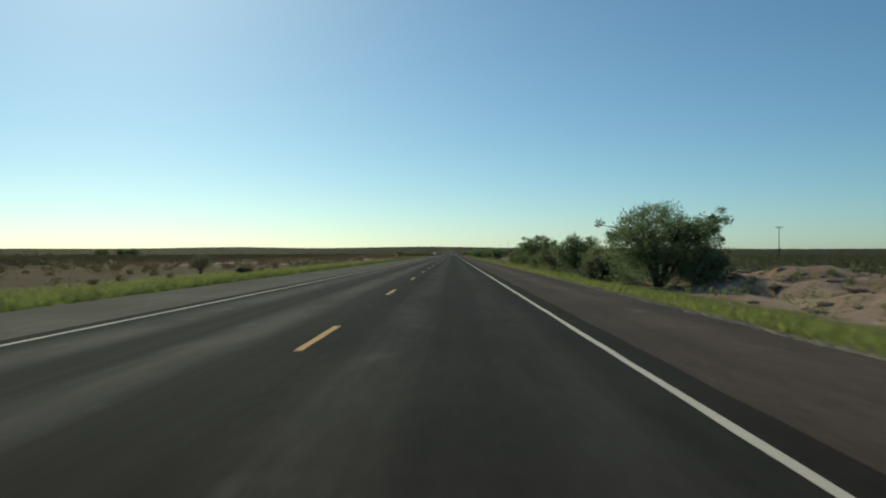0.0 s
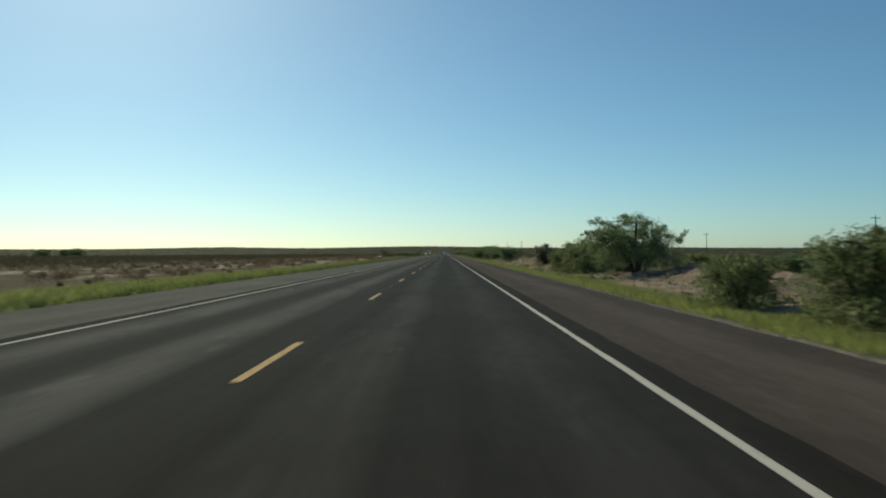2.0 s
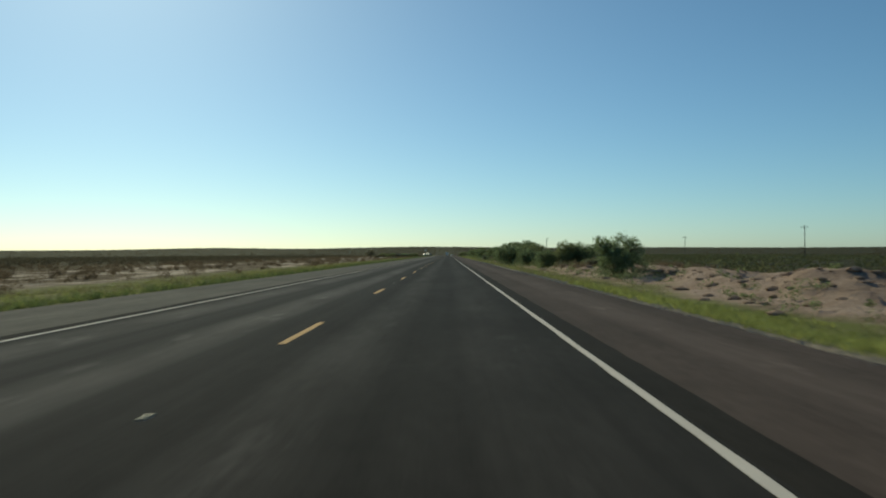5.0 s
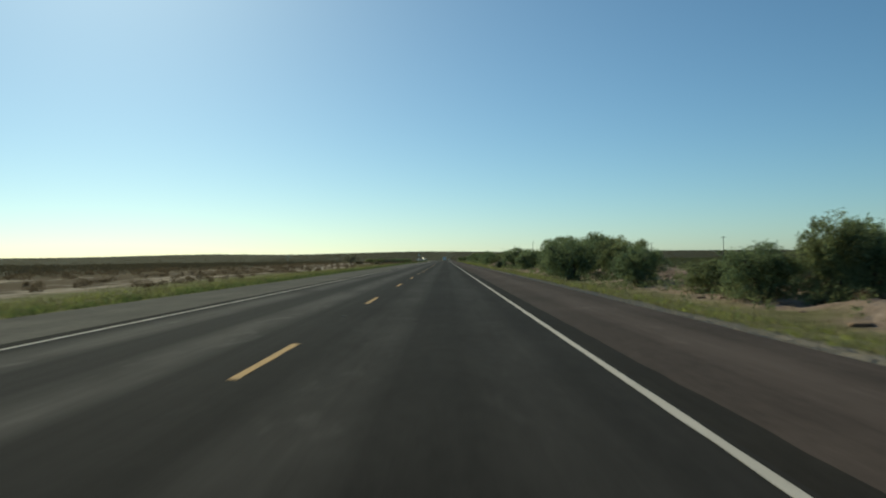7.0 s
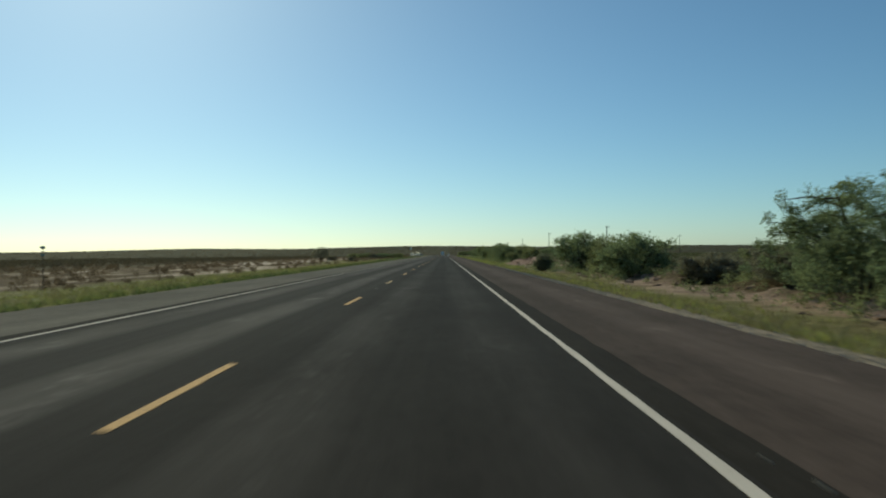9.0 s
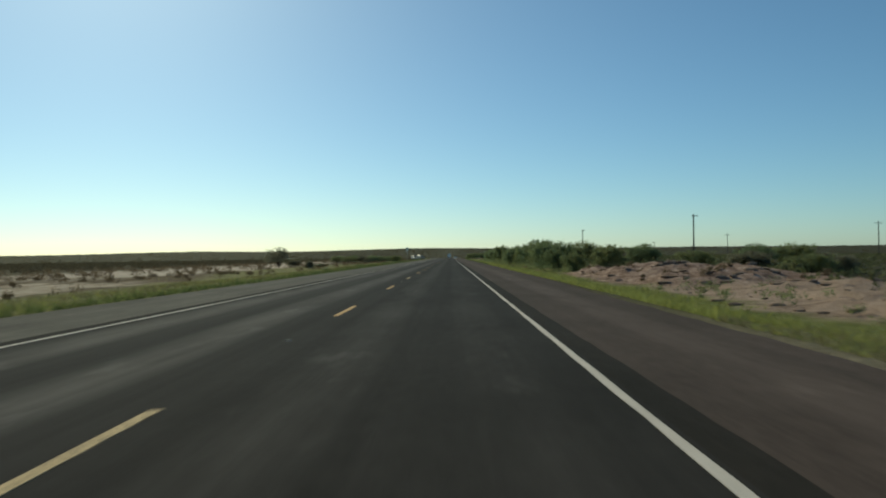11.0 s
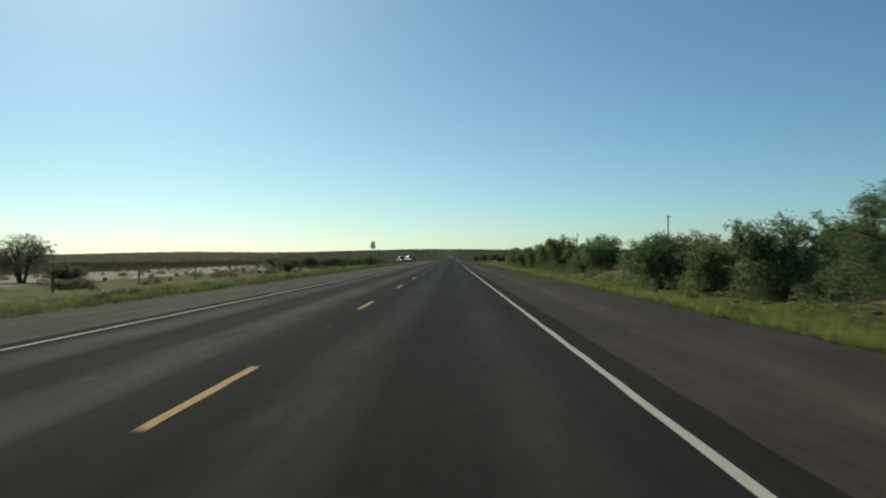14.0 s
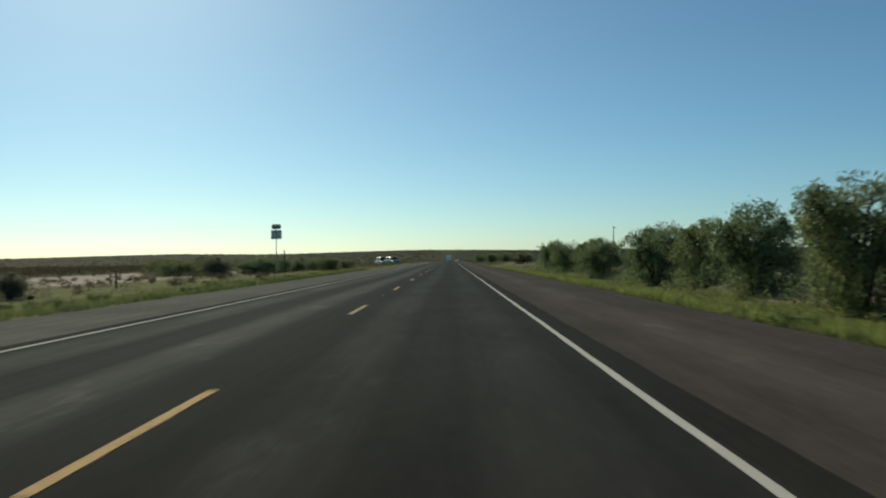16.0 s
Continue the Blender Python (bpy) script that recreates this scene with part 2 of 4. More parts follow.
    dirty = N.new("ShaderNodeMath"); dirty.operation = "MULTIPLY"
    L.new(dirt.outputs[0], dirty.inputs[0]); L.new(band(330.0, 375.0, s.outputs["Y"]), dirty.inputs[1])
    near_only = N.new("ShaderNodeMath"); near_only.operation = "MULTIPLY"
    L.new(dirty.outputs[0], near_only.inputs[0]); L.new(band(760.0, 700.0, s.outputs["Y"]), near_only.inputs[1])
    c = mix(N, L, near_only.outputs[0], c, ramp(N, L, fine, [(0.3, (0.035, 0.028, 0.022)), (0.7, (0.11, 0.09, 0.07))]))
    L.new(c, b.inputs["Base Color"])
    lumps = N.new("ShaderNodeMath"); lumps.operation = "MULTIPLY_ADD"
    lumps.inputs[1].default_value = 4.0
    L.new(grain(N, L, p, 1.7, 7, 0.7), lumps.inputs[0]); L.new(fine, lumps.inputs[2])
    relief(N, L, b, lumps.outputs[0], 0.8, 0.08)
    return m


M_GROUND = ground_material()


def leaf_material(name, dark, light, translucent=0.35, rough=0.7, spec=0.12):
    m, N, L, b = material(name, rough, spec)
    g = N.new("ShaderNodeNewGeometry")
    c = ramp(N, L, g.outputs["Random Per Island"], [(0.0, dark), (0.6, light), (1.0, tuple(k * 1.35 for k in light))])
    big = ramp(N, L, grain(N, L, place(N, L), 0.7, 3), [(0.3, grey(0.35)), (0.7, grey(0.65))])
    c = mix(N, L, 0.6, c, big, "OVERLAY")
    L.new(c, b.inputs["Base Color"])
    t = N.new("ShaderNodeBsdfTranslucent")
    L.new(c, t.inputs["Color"])
    mx = N.new("ShaderNodeMixShader")
    mx.inputs[0].default_value = translucent
    L.new(b.outputs[0], mx.inputs[1]); L.new(t.outputs[0], mx.inputs[2])
    L.new(mx.outputs[0], N["Material Output"].inputs["Surface"])
    return m


M_LEAF = leaf_material("mesquite_leaves", (0.100, 0.119, 0.064), (0.195, 0.245, 0.13), 0.6)
M_LEAF_OLIVE = leaf_material("olive_brush_leaves", (0.115, 0.120, 0.059), (0.218, 0.25, 0.122), 0.6)
M_LEAF_GREY = leaf_material("grey_green_brush_leaves", (0.09, 0.098, 0.063), (0.22, 0.23, 0.15), 0.5)
M_LEAF_DARK = leaf_material("dark_thicket_leaves", (0.1, 0.098, 0.066), (0.24, 0.23, 0.16), 0.5)
M_SCRUB = leaf_material("dry_scrub_leaves", (0.105, 0.078, 0.05), (0.18, 0.137, 0.09), 0.4, 0.9, 0.03)
M_FAR = leaf_material("far_dark_brush", (0.103, 0.087, 0.056), (0.125, 0.107, 0.069), 0.35, 0.9, 0.02)
M_GRASS = leaf_material("verge_grass_blades", (0.16, 0.178, 0.052), (0.315, 0.33, 0.108), 0.5)
M_WEED = leaf_material("dark_green_weed_leaves", (0.07, 0.095, 0.035), (0.15, 0.185, 0.07), 0.45)
M_PLAIN = leaf_material("olive_plain_brush", (0.085, 0.09, 0.046), (0.13, 0.135, 0.07), 0.4, 0.9, 0.02)
M_DRY = leaf_material("dry_grass_blades", (0.14, 0.12, 0.055), (0.30, 0.27, 0.14), 0.3)


def bark():
    m, N, L, b = material("dark_bark", 0.9, 0.15)
    c = ramp(N, L, grain(N, L, place(N, L, (1, 1, 0.2)), 22, 5), [(0.3, (0.03, 0.023, 0.018)), (0.7, (0.11, 0.09, 0.075))])
    L.new(c, b.inputs["Base Color"])
    return m


M_BARK = bark()


def plain(name, col, rough=0.5, metal=0.0, spec=0.4, var=0.25, scale=6.0):
    m, N, L, b = material(name, rough, spec)
    b.inputs["Metallic"].default_value = metal
    c = ramp(N, L, grain(N, L, place(N, L), scale, 4), [(0.3, tuple(k * (1 - var) for k in col)), (0.7, tuple(min(1, k * (1 + var)) for k in col))])
    L.new(c, b.inputs["Base Color"])
    return m


M_WOOD = plain("weathered_pole_wood", (0.10, 0.085, 0.07), 0.9, 0, 0.2, 0.4, 12)
M_DULL = plain("dulled_sign_back", (0.2, 0.25, 0.23), 0.6, 0.0, 0.3, 0.2, 5)
M_GALV = plain("galvanised_steel", (0.36, 0.37, 0.37), 0.45, 0.7, 0.5, 0.15, 20)
M_ALU = plain("bare_aluminium_sheet", (0.62, 0.66, 0.62), 0.6, 0.0, 0.5, 0.2, 5)
M_CARWHITE = plain("white_car_paint", (0.27, 0.255, 0.23), 0.35, 0, 0.5, 0.05, 3)
# bright white, so that the added far vehicles show as pale spots
M_TRUCK = plain("white_truck_paint", (0.8, 0.79, 0.76), 0.4, 0, 0.5, 0.05, 3)
M_TYRE = plain("tyre_rubber", (0.02, 0.02, 0.02), 0.85, 0, 0.2, 0.2, 20)
M_GLASS = plain("tinted_car_glass", (0.012, 0.014, 0.016), 0.06, 0, 0.6, 0.1, 3)
M_LAMP = plain("headlamp_lens", (0.6, 0.62, 0.62), 0.12, 0, 0.6, 0.05, 3)
M_STONE = plain("pale_gravel_stone", (0.34, 0.29, 0.23), 0.9, 0, 0.2, 0.35, 30)
M_SOIL = plain("caked_tan_soil", (0.27, 0.19, 0.14), 0.95, 0, 0.1, 0.35, 3)
M_CERAMIC = plain("pale_marker_ceramic", (0.17, 0.155, 0.13), 0.5, 0, 0.4, 0.2, 40)
M_BLACKBRUSH = plain("black_heap_brush", (0.02, 0.018, 0.013), 0.9, 0, 0.1, 0.4, 9)


# ---- building helpers ----
def link_mesh(name, verts, faces, mat, parent=None, label="", smooth=False):
    """A mesh object from an array of vertices and an array of faces with equally many corners."""
    v, f = np.asarray(verts, np.float32), np.asarray(faces, np.int32)
    n, k = f.shape
    me = bpy.data.meshes.new(name)
    me.vertices.add(len(v))
    me.vertices.foreach_set("co", v.ravel())
    me.loops.add(n * k)
    me.loops.foreach_set("vertex_index", f.ravel())
    me.polygons.add(n)
    me.polygons.foreach_set("loop_start", np.arange(n, dtype=np.int32) * k)
    me.polygons.foreach_set("use_smooth", np.full(n, smooth))
    me.update(calc_edges=True)
    me.materials.append(mat)
    ob = new(name, me)
    if parent is not None:
        ob.parent = parent
    if label:
        ob["label"] = label
    return ob


def part(name, bm, mat, parent, label=""):
    me = bpy.data.meshes.new(name)
    bm.to_mesh(me)
    bm.free()
    me.materials.append(mat)
    ob = new(name, me)
    ob.parent = parent
    if label:
        ob["label"] = label
    return ob


def empty(name, m, label, category, group=""):
    ob = new(name)
    ob.matrix_basis = m
    return tagged(ob, label, category, group)


def box(bm, x0, y0, z0, x1, y1, z1, bevel=0.0):
    r = bmesh.ops.create_cube(bm, size=1.0)["verts"]
    bmesh.ops.scale(bm, vec=(x1 - x0, y1 - y0, z1 - z0), verts=r)
    bmesh.ops.translate(bm, vec=((x0 + x1) / 2, (y0 + y1) / 2, (z0 + z1) / 2), verts=r)
    if bevel:
        edges = {ed for v in r for ed in v.link_edges}
        bmesh.ops.bevel(bm, geom=list(edges), offset=bevel, segments=2, affect="EDGES", profile=0.6)
    return r


def tube(bm, p0, p1, r0, r1, sides=6):
    p0, p1 = Vector(p0), Vector(p1)
    q = (p1 - p0).to_track_quat("Z", "Y")
    rings = []
    for p, r in ((p0, r0), (p1, r1)):
        rings.append([bm.verts.new(p + q @ Vector((r * math.cos(2 * math.pi * k / sides), r * math.sin(2 * math.pi * k / sides), 0))) for k in range(sides)])
    for k in range(sides):
        bm.faces.new((rings[0][k], rings[0][(k + 1) % sides], rings[1][(k + 1) % sides], rings[1][k]))
    bm.faces.new(rings[1])
    bm.faces.new(rings[0][::-1])


# ---- the lie of the land ----
ROAD_L, ROAD_R = -4.0, 4.25          # carriageway edges
SHOULDER_L, SHOULDER_R = -7.0, 6.45  # paved shoulders' outer edges


def smooth(a0, a1, v):
    k = np.clip((v - a0) / (a1 - a0), 0, 1)
    return k * k * (3 - 2 * k)


def waves(x, y, seed, size):
    r = np.random.RandomState(seed)
    out = 0
    for k in range(7):
        th, ph = r.uniform(0, math.pi), r.uniform(0, 2 * math.pi)
        fr = (0.6 + 0.35 * k) * 2 * math.pi / size
        out = out + np.sin((x * math.cos(th) + y * math.sin(th)) * fr + ph) / (1 + 0.45 * k)
    return out / 2.6


def shoulder_edge(y):
    """The right shoulder's outer edge: the shoulder widens on the way."""
    return SHOULDER_R + 0.8 * smooth(320, 470, np.asarray(y, float))


def land(x, y):
    """Height of the ground: the road's bank, a shallow ditch, low soil berms, the plain, far ridges."""
    x, y = np.asarray(x, float), np.asarray(y, float)
    edge = shoulder_edge(y)
    right = -0.68 * smooth(edge, 11.5, x)
    left = -0.62 * smooth(-SHOULDER_L, 19.0, -x)
    off = smooth(edge, edge + 2.5, x) + smooth(-SHOULDER_L, 10.5, -x)
    z = right + left + off * (0.05 * waves(x, y, 3, 5.0) + 0.07 * waves(x, y, 4, 17.0))
    berm = np.exp(-((x - 19.0 - 2.0 * waves(0, y, 8, 60.0)) / 4.2) ** 2) * np.clip(0.45 + 0.75 * waves(x, y, 5, 14.0), 0, 1.2)
    z = z + (0.7 - 0.45 * smooth(290, 305, y) * smooth(365, 345, y)) * berm + 0.16 * smooth(12, 16, x) * smooth(40, 30, x) * waves(x, y, 6, 2.6)
    z = z + 0.10 * smooth(20, 26, -x) * smooth(70, 50, -x) * waves(x, y, 7, 4.0)
    z = z + 0.38 * smooth(13.5, 15.5, x) * smooth(27, 22, x) * smooth(0.0, 0.09, waves(x, y, 31, 9.0)) * smooth(-0.3, 0.3, waves(x, y, 32, 40.0))
    bank = smooth(379, 386, y) * smooth(417, 411, y) * smooth(13.2 + 0.7 * waves(0 * x, y, 36, 9.0), 15.0 + 0.7 * waves(0 * x, y, 36, 9.0), x)
    bank = bank + 0.75 * smooth(212, 218, y) * smooth(240, 232, y) * smooth(12.8 + 0.7 * waves(0 * x, y, 36, 9.0), 14.4 + 0.7 * waves(0 * x, y, 36, 9.0), x)
    z = z + bank * smooth(29, 24, x) * (0.40 + 0.12 * waves(x, y, 37, 6.0) + 0.16 * waves(x, y, 38, 2.4))
    z = z + 0.10 * smooth(13.3, 14.6, x) * smooth(25, 20, x) * (waves(x, y, 39, 1.9) + 0.6 * waves(x, y, 40, 0.9))
    r = np.hypot(x, y - 450)
    rise = smooth(880, 1950, r) * (16.7 + 2.5 * waves(x, y, 11, 1500.0)) + smooth(1300, 2300, y) * (7.0 * np.exp(-((x + 60) / 260) ** 2) + 4.0 * np.exp(-((x + 640) / 170) ** 2) + 3.0 * np.exp(-((x - 500) / 300) ** 2))
    dip = -2.7 * smooth(760, 1120, y)   # the road drops behind a slight crest
    lip = 0.085 * (smooth(edge - 0.25, edge + 0.05, x) + smooth(-SHOULDER_L - 0.25, -SHOULDER_L + 0.05, -x))   # soil lies up against the slab
    return z - 0.10 + lip + rise + dip


def build_ground():
    xs = np.concatenate([-np.geomspace(4500, 70, 26), np.arange(-66, -24, 3.0), np.arange(-24, -8.1, 0.8), [-7.7, -7.3, -7.0, -6.8], [-4, 0, 4],
                         [6.2, 6.45, 6.75, 7.1, 7.5, 7.8], np.arange(8.2, 13.1, 0.6), np.arange(13.4, 21, 0.35), np.arange(21.2, 34, 0.6), np.arange(36, 66, 3.0), np.geomspace(70, 4500, 26)])
    ys = np.concatenate([np.linspace(-1500, -60, 12), np.arange(-40, 560, 0.8), np.arange(561, 720, 1.5), np.geomspace(725, 4800, 46)])
    X, Y = np.meshgrid(xs, ys)
    Z = land(X, Y)
    verts = np.stack([X.ravel(), Y.ravel(), Z.ravel()], 1).tolist()
    nx = len(xs)
    faces = [(j * nx + i, j * nx + i + 1, (j + 1) * nx + i + 1, (j + 1) * nx + i) for j in range(len(ys) - 1) for i in range(nx - 1)]
    g = link_mesh("ground", verts, faces, M_GROUND, smooth=True)
    return tagged(g, "sandy desert plain with grassy road verges and scrub", "ground", kind="structure")


ground = build_ground()


def ribbon(name, x0, x1, top, mat, label, category, jitter=0.0, y0=-60.0, y1=1330.0, thick=0.16, step=3.0, parent=None):
    """A long slab along the road, its sides slightly uneven."""
    ys = np.concatenate([np.arange(y0, min(y1, 720), step), np.arange(720, y1, 30)]) if y1 > 720 else np.arange(y0, y1, step)
    rs = np.random.RandomState(int(abs(x0) * 100) + 7)
    verts, faces = [], []
    for y, base in zip(ys, land(np.zeros(len(ys)), ys) + 0.10):
        a0, a1 = x0 + rs.uniform(-jitter, jitter), (float(x1(y)) if callable(x1) else x1) + rs.uniform(-jitter, jitter)
        verts += [(a0, y, base + top - thick), (a0, y, base + top), (a1, y, base + top), (a1, y, base + top - thick)]
    for k in range(len(ys) - 1):
        b0, b1 = 4 * k, 4 * k + 4
        faces += [(b0 + i, b0 + i + 1, b1 + i + 1, b1 + i) for i in range(3)]
    ob = link_mesh(name, verts, faces, mat, parent)
    if parent is None:
        tagged(ob, label, category, kind="structure")
    elif label:
        ob["label"] = label
    return ob


road = ribbon("road", -3.98, 3.76, 0.0, M_ROAD, "dark worn asphalt two-lane highway, dead straight", "road")
ribbon("shoulder_right", 4.0, shoulder_edge, -0.006, M_SHOULDER, "brownish chip-sealed paved shoulder beside the highway", "road shoulder", 0.05, step=1.0)
ribbon("shoulder_left", SHOULDER_L, -3.98, -0.006, M_SHOULDER_L, "grey chip-sealed paved shoulder beside the highway", "road shoulder", 0.03)
ribbon("sealed_joint", 3.755, 4.07, -0.002, M_SEAL, "black tar-sealed strip beside the edge line", parent=road, jitter=0.014, category="", step=0.6, y1=900)
ribbon("sealed_joint", -4.16, -3.9, 0.001, M_SEAL, "dark strip beside the edge line", parent=road, jitter=0.03, category="", step=1.5, y1=900)
ribbon("edge_line", 3.624, 3.706, 0.005, M_WHITE, "worn solid white edge line", parent=road, jitter=0.008, category="", thick=0.008, step=0.8, y1=1200)
ribbon("edge_line", -3.825, -3.745, 0.005, M_WHITE, "worn solid white edge line", parent=road, jitter=0.008, category="", thick=0.008, step=0.8, y1=1200)


def dash_mesh(seed):
    rs = np.random.RandomState(seed)
    verts, faces, n = [], [], 13
    for k in range(n):
        y = 3.048 * k / (n - 1)
        verts += [(-0.053 + rs.uniform(-0.008, 0.008), y, 0), (-0.049, y, 0.005), (0.049, y, 0.005), (0.053 + rs.uniform(-0.008, 0.008), y, 0)]
    for k in range(n - 1):
        faces += [(4 * k + i, 4 * k + i + 1, 4 * k + i + 5, 4 * k + i + 4) for i in range(3)]
    me = bpy.data.meshes.new("lane_dash")
    me.from_pydata(verts, [], faces)
    me.materials.append(M_PALE_YELLOW if seed > 2 else M_YELLOW)
    return me


DASHES = [dash_mesh(s) for s in (1, 2, 3, 4)]
PALE_DASHES = {2, 6, 9, 12, 17, 22, 25, 28, 31, 35, 38, 42, 46, 49}   # given the paler yellow paint
for k in range(-3, 80):
    d = new("lane_dash", DASHES[k % 2 + 2 * (k in PALE_DASHES)])
    d.parent, d.location = road, (0, k * 12.192, 0.001)


def marker_mesh():
    bm = bmesh.new()
    r = box(bm, -0.042, -0.036, 0.0, 0.042, 0.036, 0.016)
    for v in r:
        if v.co.z > 0.01:
            v.co.x, v.co.y = v.co.x * 0.75, v.co.y * 0.5
    me = bpy.data.meshes.new("pavement_marker")
    bm.to_mesh(me)
    bm.free()
    me.materials.append(M_CERAMIC)
    return me


MARK = marker_mesh()
for k in range(-2, 62, 2):
    ob = new("pavement_marker", MARK)
    ob.location = (0, (k + 0.645) * 12.192, 0.0)
    tagged(ob, "small pale raised pavement marker on the centre line", "road marker", "centre line markers")


# ---- plants ----
def unit(v):
    return v / (np.linalg.norm(v, axis=-1, keepdims=True) + 1e-9)


def leaf_cloud(rs, centres, radii, per, length, width, droop):
    """Small pointed leaves round the twig ends: vertices and faces, each leaf apart from the others."""
    n = len(centres) * per
    c = np.repeat(centres, per, 0)
    r = np.repeat(radii, per, 0)
    d = unit(rs.normal(size=(n, 3)))
    p = c + d * (r * rs.uniform(0.15, 1.0, n) ** 0.6)[:, None] * np.array([1, 1, 0.85])
    axis = unit(rs.normal(size=(n, 3)) + np.array([0, 0, -droop]))
    side = unit(np.cross(axis, rs.normal(size=(n, 3))))
    ln = (length * rs.uniform(0.6, 1.4, n))[:, None]
    wd = (width * rs.uniform(0.6, 1.4, n))[:, None]
    tri = np.stack([p - axis * ln * 0.5 - side * wd * 0.5, p - axis * ln * 0.5 + side * wd * 0.5, p + axis * ln * 0.5], 1)
    faces = np.arange(n * 3).reshape(n, 3)
    return tri.reshape(-1, 3), faces


def limb(bm, pts, r0, r1, sides=5):
    for k in range(len(pts) - 1):
        f0, f1 = k / (len(pts) - 1), (k + 1) / (len(pts) - 1)
        tube(bm, pts[k], pts[k + 1], r0 + (r1 - r0) * f0, r0 + (r1 - r0) * f1, sides)


def grow(name, seed, height, width, leaf_mat, label, category, stems=5, low=0.25, clumps=130, per=42, leaf=(0.14, 0.052), droop=0.5, clump_r=0.50, tips=9):
    """A desert tree or shrub: leaning stems, forked limbs, and leaves bunched on the twigs, thin at the rim."""
    rs = np.random.RandomState(seed)
    thing = empty(name, Matrix.Identity(4), label, category)
    bm = bmesh.new()
    ends = []
    half = width / 2
    for s in range(stems):
        az = 2 * math.pi * (s + rs.uniform(-0.3, 0.3)) / stems
        reach, top = half * rs.uniform(0.25, 0.7), height * rs.uniform(0.55, 0.82)
        base = np.array([0.12 * math.cos(az), 0.12 * math.sin(az), -0.12])
        tip = np.array([reach * math.cos(az), reach * math.sin(az), top])
        pts = [base]
        for k in (0.3, 0.6, 1.0):
            q = base + (tip - base) * k
            q[2] += 0.12 * height * math.sin(math.pi * k)
            pts.append(q + rs.normal(0, 0.05 * height * 0.6, 3) * (0.4 if k < 1 else 0.2))
        r0 = 0.018 * height * rs.uniform(0.8, 1.3) + 0.015
        limb(bm, [Vector(p) for p in pts], r0, r0 * 0.4)
        for b in range(6):
            k = rs.uniform(0.3, 1.0)
            i = min(2, int(k * 3))
            start = pts[i] + (pts[i + 1] - pts[i]) * (k * 3 - i if k < 1 else 1)
            az2 = az + rs.uniform(-1.5, 1.5)
            out = half * rs.uniform(0.25, 0.6)
            end = start + np.array([out * math.cos(az2), out * math.sin(az2), height * rs.uniform(-0.12, 0.25)])
            rad = math.hypot(end[0], end[1])
            if rad > half * 0.82:
                end[:2] *= half * 0.82 / rad
            end[2] = min(max(end[2], height * low), height * 0.82)
            midp = (start + end) / 2 + np.array([0, 0, 0.05 * height])
            limb(bm, [Vector(start), Vector(midp), Vector(end)], r0 * 0.4, r0 * 0.12, 4)
            ends += [end, midp]
    part("trunk", bm, M_BARK, thing, "several dark leaning stems")
    ends = np.array(ends)
    # the crown: several overlapping mounds of twigs, and longer shoots that stick out of them
    mounds = [(0.0, 0.0, half * 0.62, height * 0.92)]
    for k in range(5):
        az, far = 2 * math.pi * (k + rs.uniform(0.1, 0.9)) / 5, half * rs.uniform(0.38, 0.62)
        mounds.append((far * math.cos(az), far * math.sin(az), half * rs.uniform(0.36, 0.5), height * rs.uniform(0.5, 0.86)))
    weight = np.array([q[2] ** 2 * q[3] for q in mounds])
    weight = weight / weight.sum()
    cs, rad, shoots = [], [], []
    for k in range(clumps):
        mx, my, mr, mt = mounds[rs.choice(len(mounds), p=weight)]
        el, az = rs.uniform(0, 1), rs.uniform(0, 2 * math.pi)
        shell = math.sqrt(max(0.0, 1 - max(0.0, (el - 0.35) / 0.66) ** 2)) * (0.82 + 0.18 * min(1, el / 0.3))
        rr = mr * shell * rs.uniform() ** 0.5
        cs.append((mx + rr * math.cos(az), my + rr * math.sin(az), height * low + (mt - height * low) * el))
        rad.append(clump_r * rs.uniform(0.5, 1.1))
    for k in range(tips * 4):
        mx, my, mr, mt = mounds[rs.randint(len(mounds))]
        az, el = rs.uniform(0, 2 * math.pi), rs.uniform(0.35, 1.0)
        shell = math.sqrt(max(0.0, 1 - max(0.0, (el - 0.35) / 0.66) ** 2))
        p0 = np.array([mx + 0.85 * mr * shell * math.cos(az), my + 0.85 * mr * shell * math.sin(az), height * low + (mt - height * low) * el * 0.95])
        d = np.array([math.cos(az) * (1.2 - el), math.sin(az) * (1.2 - el), el * 1.1 - 0.25]) + rs.normal(0, 0.25, 3)
        d = d / np.linalg.norm(d) * height * rs.uniform(0.04, 0.16)
        for j in range(4):
            q = p0 + d * (j / 3.0) + np.array([0, 0, -0.02 * height * (j / 3.0) ** 2 * droop])
            cs.append(tuple(q + rs.normal(0, 0.09, 3)))
            rad.append(clump_r * (0.72 - 0.11 * j) * rs.uniform(0.7, 1.15))
    for q in ends:
        for j in range(2):
            cs.append(tuple(q + rs.normal(0, 0.12, 3)))
            rad.append(clump_r * rs.uniform(0.45, 0.8))
    cs, rad = np.array(cs), np.array(rad)
    v, f = leaf_cloud(rs, cs, rad, per, leaf[0], leaf[1], droop)
    v[:, 2] = np.maximum(v[:, 2], 0.02)
    link_mesh("crown", v, f, leaf_mat, thing)
    return thing


